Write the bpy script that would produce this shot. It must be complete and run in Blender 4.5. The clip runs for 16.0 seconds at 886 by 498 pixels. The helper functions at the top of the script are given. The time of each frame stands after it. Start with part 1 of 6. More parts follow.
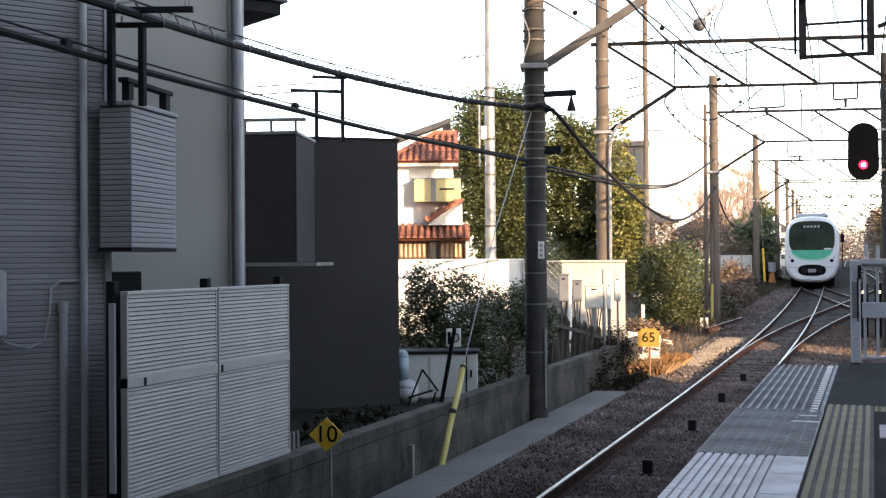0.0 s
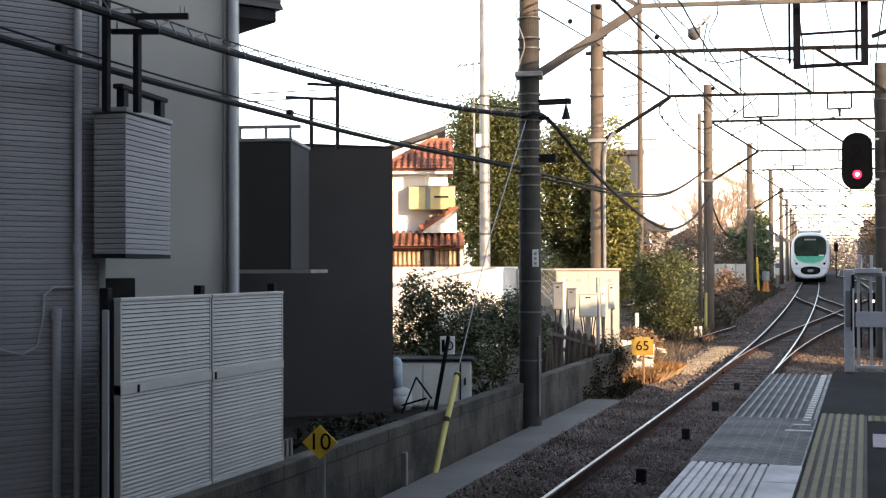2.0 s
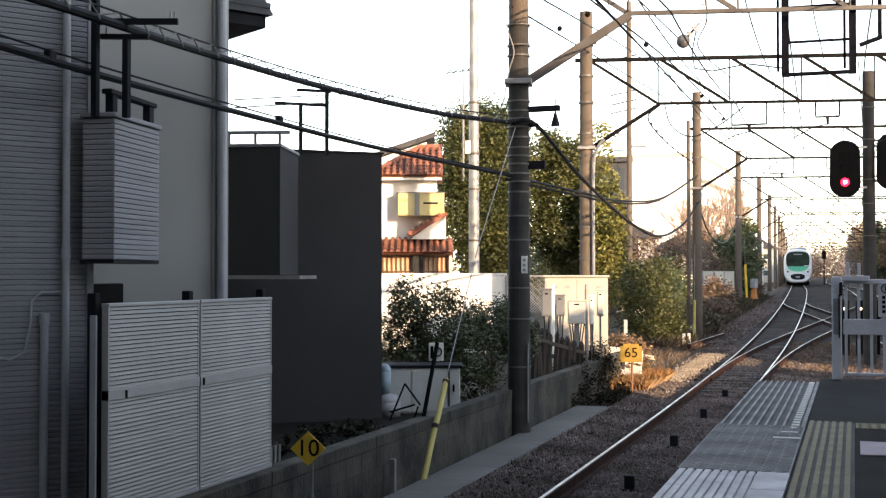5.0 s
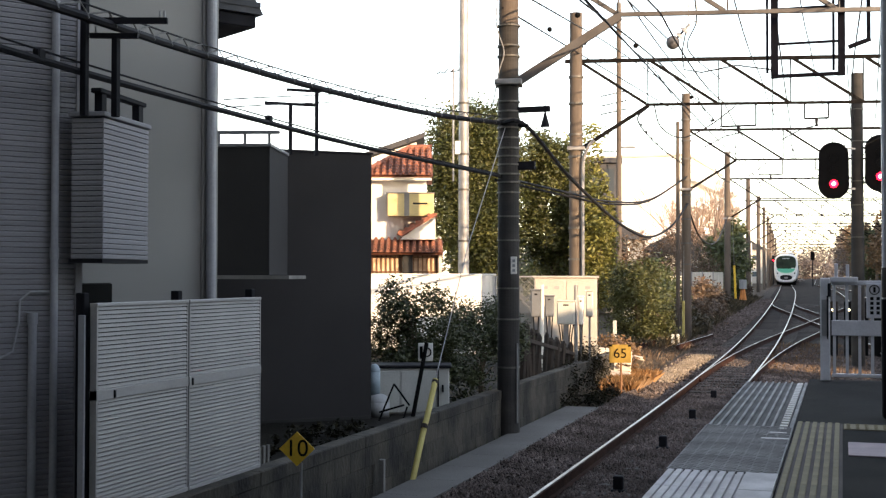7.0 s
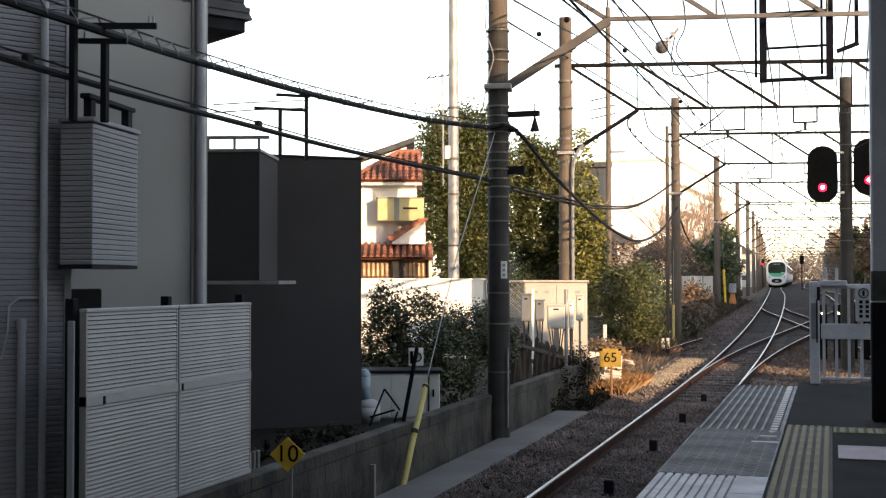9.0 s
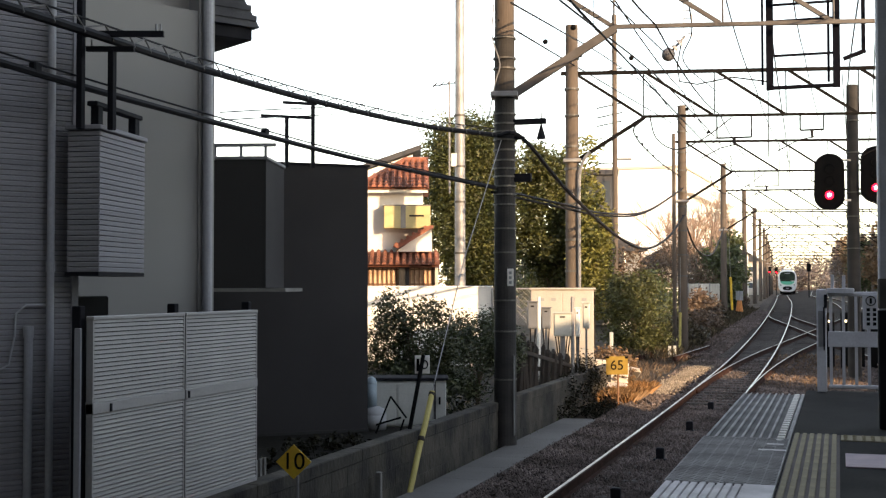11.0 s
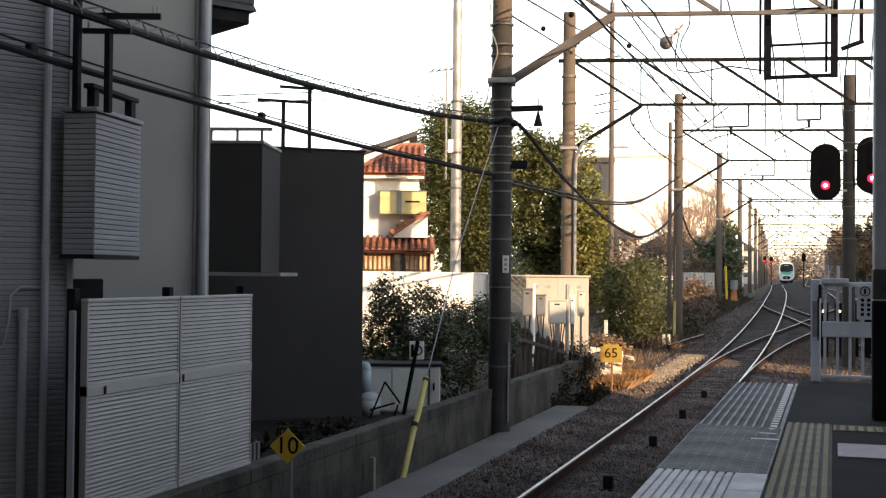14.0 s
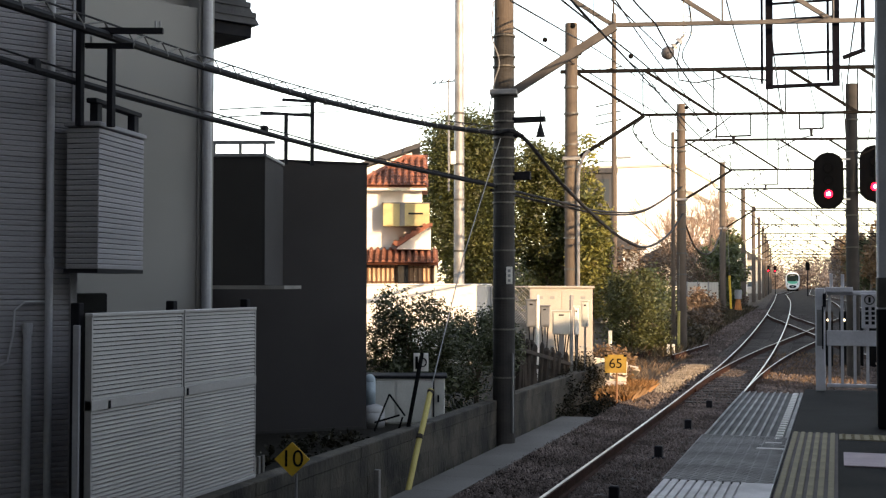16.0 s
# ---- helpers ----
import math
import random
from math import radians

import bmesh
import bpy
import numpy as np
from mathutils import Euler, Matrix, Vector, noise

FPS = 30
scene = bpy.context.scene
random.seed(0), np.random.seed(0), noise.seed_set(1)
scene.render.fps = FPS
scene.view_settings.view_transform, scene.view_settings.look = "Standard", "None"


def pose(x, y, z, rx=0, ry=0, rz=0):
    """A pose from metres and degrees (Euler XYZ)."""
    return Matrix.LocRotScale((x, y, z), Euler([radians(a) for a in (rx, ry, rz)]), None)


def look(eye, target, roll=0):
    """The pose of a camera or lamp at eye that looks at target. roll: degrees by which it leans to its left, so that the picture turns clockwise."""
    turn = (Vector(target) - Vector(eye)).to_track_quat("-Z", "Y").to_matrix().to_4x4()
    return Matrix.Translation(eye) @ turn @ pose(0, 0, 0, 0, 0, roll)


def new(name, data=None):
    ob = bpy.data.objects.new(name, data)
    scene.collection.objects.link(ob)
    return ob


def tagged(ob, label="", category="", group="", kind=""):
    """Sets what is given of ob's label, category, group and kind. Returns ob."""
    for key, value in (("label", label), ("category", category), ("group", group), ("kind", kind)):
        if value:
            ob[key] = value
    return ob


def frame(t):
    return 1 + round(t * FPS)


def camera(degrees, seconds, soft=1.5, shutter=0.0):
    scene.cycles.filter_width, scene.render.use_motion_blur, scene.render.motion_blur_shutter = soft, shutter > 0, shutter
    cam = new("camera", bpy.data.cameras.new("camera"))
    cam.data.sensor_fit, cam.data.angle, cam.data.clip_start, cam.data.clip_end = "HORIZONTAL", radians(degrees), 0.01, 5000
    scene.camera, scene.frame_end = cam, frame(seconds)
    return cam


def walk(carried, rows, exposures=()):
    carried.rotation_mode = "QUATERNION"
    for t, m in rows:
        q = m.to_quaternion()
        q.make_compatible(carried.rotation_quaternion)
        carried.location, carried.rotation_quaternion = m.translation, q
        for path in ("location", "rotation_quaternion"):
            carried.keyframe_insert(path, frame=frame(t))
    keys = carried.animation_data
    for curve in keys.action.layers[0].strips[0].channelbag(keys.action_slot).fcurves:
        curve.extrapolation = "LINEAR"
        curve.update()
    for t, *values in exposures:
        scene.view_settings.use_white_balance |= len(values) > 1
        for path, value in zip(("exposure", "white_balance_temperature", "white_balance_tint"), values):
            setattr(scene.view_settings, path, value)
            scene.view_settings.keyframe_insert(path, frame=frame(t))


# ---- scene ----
EXPOSURE = 2.45
cam = camera(40.0, 16.0, soft=1.3)
EYE = (0.0, 0.0, 2.25)
# seconds, yaw, pitch, roll of a camera held in one spot
VIEW = [
    (0.0, 19.458, 0.521, 0.42),
    (0.5, 19.586, 0.694, 0.362),
    (1.0, 19.507, 0.757, 0.385),
    (1.5, 19.23, 0.838, 0.37),
    (2.0, 19.188, 0.884, 0.203),
    (2.5, 19.131, 0.843, 0.21),
    (3.0, 19.025, 0.813, 0.235),
    (3.5, 19.07, 0.776, 0.376),
    (4.0, 18.93, 0.809, 0.26),
    (4.5, 18.83, 0.945, 0.137),
    (5.0, 18.669, 1.182, 0.031),
    (7.5, 17.963, 1.212, -0.001),
    (8.0, 17.713, 1.246, 0.135),
    (8.5, 17.702, 1.311, 0.098),
    (11.0, 18.013, 1.774, 0.05),
    (11.5, 18.465, 1.652, 0.082),
    (12.0, 18.383, 1.644, -0.042),
    (12.5, 18.257, 1.477, -0.185),
    (13.0, 18.027, 1.417, -0.278),
    (13.5, 17.896, 1.305, -0.48),
    (14.0, 17.788, 1.126, -0.536),
    (14.5, 17.789, 1.112, -0.378),
    (15.0, 17.914, 1.222, -0.322),
    (15.5, 17.846, 1.53, -0.358),
    (16.0, 17.961, 1.673, -0.099),
]
walk(cam, [(t, pose(*EYE, 90 + pitch, roll, yaw)) for t, yaw, pitch, roll in VIEW], exposures=[(t, EXPOSURE + e, k, 14) for t, e, k in ((0.0, 0.22, 6700), (1.5, 0.12, 6900), (5.0, 0.0, 7050), (8.0, -0.18, 7150), (11.0, -0.32, 7350), (16.0, -0.32, 7350))])
# ---- world, sun, exposure ----
SUN_FROM = Vector((0.748, -0.628, 0.216)).normalized()
world = bpy.data.worlds.new("sky")
scene.world = world
world.use_nodes = True
sky = world.node_tree.nodes.new("ShaderNodeTexSky")
sky.sky_type, sky.sun_disc = "NISHITA", False
sky.sun_elevation = math.asin(SUN_FROM.z)
sky.sun_rotation = math.atan2(SUN_FROM.x, SUN_FROM.y)
sky.air_density, sky.dust_density, sky.ozone_density = 1.0, 0.5, 1.0
back = world.node_tree.nodes["Background"]
back.inputs["Strength"].default_value = 0.15
soften = world.node_tree.nodes.new("ShaderNodeHueSaturation")
soften.inputs["Saturation"].default_value = 0.72
world.node_tree.links.new(sky.outputs[0], soften.inputs["Color"])
world.node_tree.links.new(soften.outputs[0], back.inputs["Color"])
sun = new("sun", bpy.data.lights.new("sun", "SUN"))
sun.data.energy, sun.data.angle, sun.data.color = 2.0, radians(0.5), (1.0, 0.74, 0.47)
sun.matrix_world = look(SUN_FROM * 50, (0, 0, 0))


# ---- materials ----
def rgb(*c):
    return (*c, 1.0)


def material(name, colour, second=None, rough=0.7, metal=0.0, scale=6.0, fine=60.0, bump=0.15, stretch=(1, 1, 1), vary=0.0, island=0.0, mix=(0.35, 0.65), spec=0.5, whole=False):
    """A painted or natural surface: two colours in large patches, fine grain, a little relief."""
    m = bpy.data.materials.new(name)
    m.use_nodes = True
    nt = m.node_tree
    n, l = nt.nodes, nt.links
    b = n["Principled BSDF"]
    b.inputs["Metallic"].default_value = metal
    b.inputs["Specular IOR Level"].default_value = spec
    tc = n.new("ShaderNodeTexCoord")
    mp = n.new("ShaderNodeMapping")
    mp.inputs["Scale"].default_value = stretch
    if whole:
        l.new(n.new("ShaderNodeNewGeometry").outputs["Position"], mp.inputs["Vector"])
    else:
        l.new(tc.outputs["Object"], mp.inputs["Vector"])
    big = n.new("ShaderNodeTexNoise")
    big.inputs["Scale"].default_value, big.inputs["Detail"].default_value = scale, 5.0
    small = n.new("ShaderNodeTexNoise")
    small.inputs["Scale"].default_value, small.inputs["Detail"].default_value = fine, 3.0
    l.new(mp.outputs[0], big.inputs["Vector"])
    l.new(mp.outputs[0], small.inputs["Vector"])
    ramp = n.new("ShaderNodeMapRange")
    ramp.inputs["From Min"].default_value, ramp.inputs["From Max"].default_value = mix
    l.new(big.outputs["Fac"], ramp.inputs["Value"])
    c = n.new("ShaderNodeMix")
    c.data_type = "RGBA"
    c.inputs["A"].default_value = rgb(*colour)
    c.inputs["B"].default_value = rgb(*(second or [v * 0.8 for v in colour]))
    l.new(ramp.outputs[0], c.inputs["Factor"])
    g = n.new("ShaderNodeMapRange")
    g.inputs["To Min"].default_value, g.inputs["To Max"].default_value = 0.82, 1.18
    l.new(small.outputs["Fac"], g.inputs["Value"])
    hsv = n.new("ShaderNodeHueSaturation")
    l.new(c.outputs["Result"], hsv.inputs["Color"])
    value = g.outputs[0]
    if vary or island:
        info = n.new("ShaderNodeObjectInfo") if vary else n.new("ShaderNodeNewGeometry")
        vr = n.new("ShaderNodeMapRange")
        a = vary or island
        vr.inputs["To Min"].default_value, vr.inputs["To Max"].default_value = 1 - a, 1 + a
        l.new(info.outputs["Random" if vary else "Random Per Island"], vr.inputs["Value"])
        mul = n.new("ShaderNodeMath")
        mul.operation = "MULTIPLY"
        l.new(value, mul.inputs[0])
        l.new(vr.outputs[0], mul.inputs[1])
        value = mul.outputs[0]
    l.new(value, hsv.inputs["Value"])
    l.new(hsv.outputs[0], b.inputs["Base Color"])
    r = n.new("ShaderNodeMapRange")
    r.inputs["To Min"].default_value, r.inputs["To Max"].default_value = max(rough - 0.12, 0.03), min(rough + 0.12, 1.0)
    l.new(big.outputs["Fac"], r.inputs["Value"])
    l.new(r.outputs[0], b.inputs["Roughness"])
    if bump:
        bp = n.new("ShaderNodeBump")
        bp.inputs["Strength"].default_value, bp.inputs["Distance"].default_value = bump, 0.02
        l.new(small.outputs["Fac"], bp.inputs["Height"])
        l.new(bp.outputs[0], b.inputs["Normal"])
    return m


def leaf_material(name, colour, second, through_light=0.22):
    m = material(name, colour, second, rough=0.55, scale=0.9, fine=8.0, bump=0.0, island=0.45)
    b = m.node_tree.nodes["Principled BSDF"]
    n, l = m.node_tree.nodes, m.node_tree.links
    t = n.new("ShaderNodeBsdfTranslucent")
    l.new(b.inputs["Base Color"].links[0].from_socket, t.inputs["Color"])
    mx = n.new("ShaderNodeMixShader")
    mx.inputs[0].default_value = through_light
    out = n["Material Output"]
    l.new(b.outputs[0], mx.inputs[1])
    l.new(t.outputs[0], mx.inputs[2])
    l.new(mx.outputs[0], out.inputs["Surface"])
    return m


def glow(name, colour, strength):
    m = bpy.data.materials.new(name)
    m.use_nodes = True
    b = m.node_tree.nodes["Principled BSDF"]
    b.inputs["Base Color"].default_value = rgb(*colour)
    b.inputs["Emission Color"].default_value = rgb(*colour)
    b.inputs["Emission Strength"].default_value = strength
    return m


def glass(name, tint, rough=0.06):
    m = bpy.data.materials.new(name)
    m.use_nodes = True
    b = m.node_tree.nodes["Principled BSDF"]
    b.inputs["Base Color"].default_value = rgb(*tint)
    b.inputs["Roughness"].default_value = rough
    b.inputs["Coat Weight"].default_value = 0.6
    return m


ballast_mat = material("ballast_stone", (0.150, 0.121, 0.112), (0.071, 0.056, 0.050), 0.95, fine=45, scale=1.1, bump=1.0, island=0.38, spec=0.15)
# Dark ballast copy for the far bed, whose shade is in the colour.
shaded_bed_mat = material("shaded_ballast", (0.034, 0.027, 0.024), (0.020, 0.016, 0.015), 0.95, fine=14, scale=1.0, bump=1.0, spec=0.06)
ballast_bed_mat = material("ballast_bed", (0.072, 0.058, 0.051), (0.040, 0.032, 0.028), 0.95, fine=22, scale=1.2, bump=1.0, spec=0.08)
yard_mat = material("dark_yard_soil", (0.017, 0.0155, 0.013), (0.010, 0.0095, 0.008), 0.95, fine=20, scale=0.9, bump=0.8, spec=0.1)
soil_mat = material("dry_soil", (0.090, 0.071, 0.053), (0.052, 0.042, 0.032), 0.95, fine=14, scale=0.5, bump=0.6, spec=0.08)
concrete_mat = material("weathered_concrete", (0.21, 0.205, 0.195), (0.14, 0.135, 0.125), 0.9, fine=50, scale=2.0, bump=0.3)
block_mat = material("stained_block", (0.054, 0.046, 0.035), (0.011, 0.010, 0.0085), 0.92, fine=22, scale=2.6, bump=0.6, vary=0.20, stretch=(1, 1, 0.7), whole=True, mix=(0.36, 0.62))
pole_mat = material("spun_concrete", (0.115, 0.088, 0.068), (0.060, 0.048, 0.041), 0.85, fine=35, scale=1.5, bump=0.12, stretch=(1, 1, 0.2))
rail_mat = material("rusted_rail", (0.040, 0.018, 0.013), (0.022, 0.011, 0.009), 0.9, fine=50, scale=4, bump=0.2, spec=0.1)
rail_top_mat = material("polished_rail_head", (0.44, 0.425, 0.41), (0.30, 0.28, 0.265), 0.36, metal=1.0, fine=40, scale=2, bump=0.02)
sleeper_mat = material("dark_sleeper", (0.066, 0.056, 0.05), (0.04, 0.033, 0.03), 0.92, fine=40, scale=3, bump=0.4, vary=0.2)
siding_mat = material("grey_siding", (0.275, 0.270, 0.290), (0.205, 0.202, 0.222), 0.75, fine=60, scale=0.8, bump=0.12, vary=0.08)
render_mat = material("beige_render", (0.275, 0.270, 0.262), (0.24, 0.236, 0.23), 0.9, fine=160, scale=0.6, bump=0.2)
dark_wall_mat = material("charcoal_render", (0.027, 0.0248, 0.0265), (0.0225, 0.0205, 0.022), 0.9, fine=150, scale=0.7, bump=0.2)
dark_panel_mat = material("dark_brown_panel", (0.018, 0.017, 0.0165), (0.014, 0.013, 0.013), 0.75, fine=80, scale=0.8, bump=0.05)
fence_mat = material("ivory_louvre", (0.325, 0.316, 0.313), (0.275, 0.267, 0.265), 0.5, fine=60, scale=1.2, bump=0.03, vary=0.05)
fence_rail_mat = material("ivory_rail", (0.39, 0.38, 0.375), (0.34, 0.33, 0.325), 0.5, fine=60, scale=1.2, bump=0.03)
pipe_mat = material("grey_pvc", (0.36, 0.365, 0.39), (0.30, 0.305, 0.33), 0.45, fine=40, scale=2, bump=0.02)
white_mat = material("white_plaster", (0.80, 0.78, 0.74), (0.74, 0.72, 0.68), 0.85, fine=90, scale=0.8, bump=0.1)
guard_mat = material("pale_yellow_plastic", (0.50, 0.42, 0.13), (0.42, 0.34, 0.10), 0.55, fine=40, scale=3, bump=0.03)
lid_mat = material("grimy_concrete", (0.102, 0.097, 0.093), (0.076, 0.072, 0.068), 0.9, fine=45, scale=0.9, bump=0.3, whole=True)
# Darker copy of the pole concrete, with the shade in its colour.
shaded_pole_mat = material("shaded_spun_concrete", (0.031, 0.0275, 0.0265), (0.013, 0.0125, 0.0125), 0.85, fine=30, scale=1.6, bump=0.2, stretch=(0.5, 0.5, 1.6))
hut_mat = material("pale_cream_steel", (0.42, 0.39, 0.36), (0.355, 0.33, 0.305), 0.6, fine=50, scale=1.5, bump=0.04)
# Yellow lowered so the 65 plate carries its shade in the colour.
dull_yellow_mat = material("shaded_yellow_plate", (0.31, 0.20, 0.028), (0.23, 0.145, 0.02), 0.65, fine=40, scale=5, bump=0.05)
band_mat = material("dull_band", (0.11, 0.105, 0.10), (0.07, 0.068, 0.065), 0.6, metal=0.3)
tile_mat = material("terracotta_tile", (0.27, 0.095, 0.05), (0.17, 0.06, 0.038), 0.7, fine=30, scale=2.0, bump=0.15, vary=0.25)
wood_mat = material("brown_timber", (0.22, 0.11, 0.055), (0.13, 0.07, 0.04), 0.8, fine=30, scale=3, bump=0.2, stretch=(1, 1, 0.15))
dark_metal_mat = material("dark_painted_steel", (0.014, 0.014, 0.018), (0.009, 0.009, 0.012), 0.7, fine=40, scale=3, bump=0.05, spec=0.12)
steel_mat = material("galvanised_steel", (0.30, 0.30, 0.31), (0.22, 0.22, 0.23), 0.55, metal=0.4, fine=50, scale=4, bump=0.05)
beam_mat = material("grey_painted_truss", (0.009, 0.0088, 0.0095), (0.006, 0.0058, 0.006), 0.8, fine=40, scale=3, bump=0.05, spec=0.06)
silver_mat = material("weathered_grey_steel", (0.085, 0.080, 0.082), (0.055, 0.050, 0.052), 0.6, metal=0.2, fine=40, scale=3, bump=0.05)
cable_mat = material("black_cable", (0.010, 0.010, 0.013), (0.014, 0.014, 0.017), 0.7, fine=40, scale=3, bump=0.0, spec=0.15)
yellow_mat = material("yellow_paint", (0.72, 0.46, 0.03), (0.60, 0.36, 0.03), 0.6, fine=40, scale=4, bump=0.05)
black_mat = material("black_paint", (0.0035, 0.0035, 0.004), (0.005, 0.005, 0.0055), 0.8, fine=40, scale=4, bump=0.03, spec=0.08)
cream_mat = material("cream_steel", (0.54, 0.48, 0.42), (0.45, 0.40, 0.34), 0.6, fine=50, scale=2, bump=0.05)
grey_box_mat = material("light_grey_enamel", (0.30, 0.31, 0.32), (0.25, 0.26, 0.27), 0.5, fine=50, scale=2, bump=0.04)
frame_mat = material("navy_painted_steel", (0.005, 0.006, 0.011), (0.004, 0.0045, 0.008), 0.8, fine=40, scale=3, bump=0.05, spec=0.06)
stake_mat = material("weathered_stake", (0.036, 0.026, 0.020), (0.020, 0.015, 0.012), 0.9, fine=25, scale=3, bump=0.3, vary=0.3)
# Darker, bluer copy of the grey enamel, with shade in the colour.
shaded_box_mat = material("shaded_grey_enamel", (0.15, 0.165, 0.19), (0.12, 0.13, 0.15), 0.55, fine=50, scale=2, bump=0.04)
white_steel_mat = material("white_gate_paint", (0.62, 0.62, 0.66), (0.52, 0.52, 0.56), 0.5, fine=50, scale=3, bump=0.05)


# ---- mesh helpers ----
class Form:
    """Gathers vertices and faces of one mesh."""

    def __init__(self):
        self.v, self.f = [], []

    def add(self, verts, faces):
        k = len(self.v)
        self.v += [tuple(p) for p in verts]
        self.f += [tuple(i + k for i in f) for f in faces]
        return self

    def box(self, x0, x1, y0, y1, z0, z1, turn=None, bevel=0.0):
        if bevel:
            b = bevel
            pts, n = [], 0
            for z, i in ((z0, b), (z0 + b, 0), (z1 - b, 0), (z1, b)):
                ring = [(x0 + i + b, y0 + i), (x1 - i - b, y0 + i), (x1 - i, y0 + i + b), (x1 - i, y1 - i - b), (x1 - i - b, y1 - i), (x0 + i + b, y1 - i), (x0 + i, y1 - i - b), (x0 + i, y0 + i + b)]
                pts += [(x, y, z) for x, y in ring]
            faces = [tuple(reversed(range(8))), tuple(range(24, 32))]
            for r in range(3):
                faces += [(r * 8 + j, r * 8 + (j + 1) % 8, r * 8 + 8 + (j + 1) % 8, r * 8 + 8 + j) for j in range(8)]
        else:
            pts = [(x, y, z) for z in (z0, z1) for x, y in ((x0, y0), (x1, y0), (x1, y1), (x0, y1))]
            faces = [(3, 2, 1, 0), (4, 5, 6, 7), (0, 1, 5, 4), (1, 2, 6, 5), (2, 3, 7, 6), (3, 0, 4, 7)]
        if turn is not None:
            pts = [turn @ Vector(p) for p in pts]
        return self.add(pts, faces)

    def rod(self, a, b, r, r2=None, n=8, caps=True):
        a, b = Vector(a), Vector(b)
        r2 = r if r2 is None else r2
        d = (b - a).normalized()
        u = d.orthogonal().normalized()
        w = d.cross(u)
        ring = [(math.cos(6.28319 * i / n), math.sin(6.28319 * i / n)) for i in range(n)]
        pts = [a + (u * c + w * s) * r for c, s in ring] + [b + (u * c + w * s) * r2 for c, s in ring]
        faces = [(i, (i + 1) % n, n + (i + 1) % n, n + i) for i in range(n)]
        if caps:
            faces += [tuple(reversed(range(n))), tuple(range(n, 2 * n))]
        return self.add(pts, faces)

    def tube(self, pts, r, n=6):
        pts = [Vector(p) for p in pts]
        rings, u = [], None
        for i, p in enumerate(pts):
            d = (pts[min(i + 1, len(pts) - 1)] - pts[max(i - 1, 0)]).normalized()
            u = d.orthogonal().normalized() if u is None else (u - d * u.dot(d)).normalized()
            w = d.cross(u)
            rings += [p + (u * math.cos(6.28319 * k / n) + w * math.sin(6.28319 * k / n)) * r for k in range(n)]
        faces = [(i * n + k, i * n + (k + 1) % n, (i + 1) * n + (k + 1) % n, (i + 1) * n + k) for i in range(len(pts) - 1) for k in range(n)]
        faces += [tuple(reversed(range(n))), tuple(range(len(rings) - n, len(rings)))]
        return self.add(rings, faces)

    def beam(self, a, b, w, h):
        """A bar of rectangular section from a to b; h is its upright side."""
        a, b = Vector(a), Vector(b)
        d = (b - a).normalized()
        side = d.cross(Vector((0, 0, 1)))
        side = side.normalized() if side.length > 1e-4 else Vector((1, 0, 0))
        up = side.cross(d)
        pts = [p + side * sx * w / 2 + up * sz * h / 2 for p in (a, b) for sx, sz in ((-1, -1), (1, -1), (1, 1), (-1, 1))]
        return self.add(pts, [(3, 2, 1, 0), (4, 5, 6, 7), (0, 1, 5, 4), (1, 2, 6, 5), (2, 3, 7, 6), (3, 0, 4, 7)])

    def ball(self, c, r, n=10, m=6, squash=(1, 1, 1)):
        pts = [(c[0], c[1], c[2] - r * squash[2])]
        for j in range(1, m):
            a = math.pi * j / m
            pts += [(c[0] + r * squash[0] * math.sin(a) * math.cos(6.28319 * i / n), c[1] + r * squash[1] * math.sin(a) * math.sin(6.28319 * i / n), c[2] - r * squash[2] * math.cos(a)) for i in range(n)]
        pts.append((c[0], c[1], c[2] + r * squash[2]))
        faces = [(0, 1 + (i + 1) % n, 1 + i) for i in range(n)]
        for j in range(m - 2):
            o = 1 + j * n
            faces += [(o + i, o + (i + 1) % n, o + n + (i + 1) % n, o + n + i) for i in range(n)]
        o, top = 1 + (m - 2) * n, len(pts) - 1
        faces += [(o + i, o + (i + 1) % n, top) for i in range(n)]
        return self.add(pts, faces)

    def prism(self, outline, y0, y1):
        """An outline of (x, z), pushed along y."""
        n = len(outline)
        pts = [(x, y0, z) for x, z in outline] + [(x, y1, z) for x, z in outline]
        faces = [tuple(range(n)), tuple(reversed(range(n, 2 * n)))] + [(i, n + i, n + (i + 1) % n, (i + 1) % n) for i in range(n)]
        return self.add(pts, faces)

    def mesh(self, name, smooth=False):
        me = bpy.data.meshes.new(name)
        me.from_pydata(self.v, [], self.f)
        if smooth:
            me.polygons.foreach_set("use_smooth", [True] * len(me.polygons))
        me.update()
        return me


def part(name, form, mat, parent=None, label="", at=None, smooth=False, kind=""):
    me = form if isinstance(form, bpy.types.Mesh) else form.mesh(name, smooth)
    if mat is not None and not me.materials:
        me.materials.append(mat)
    ob = new(name, me)
    if parent is not None:
        ob.parent = parent
    if at is not None:
        ob.matrix_basis = at
    return tagged(ob, label, kind=kind)


def thing(name, label, category, m=None, group="", kind=""):
    ob = new(name)
    ob.empty_display_size = 0.1
    ob.matrix_basis = m if m is not None else Matrix()
    return tagged(ob, label, category, group, kind)


def step(a, b, x):
    x = min(max((x - a) / (b - a), 0.0), 1.0)
    return x * x * (3 - 2 * x)


def ground_z(y):
    """The line climbs gently beyond the platform's end."""
    return 1.1 * step(18, 95, y)


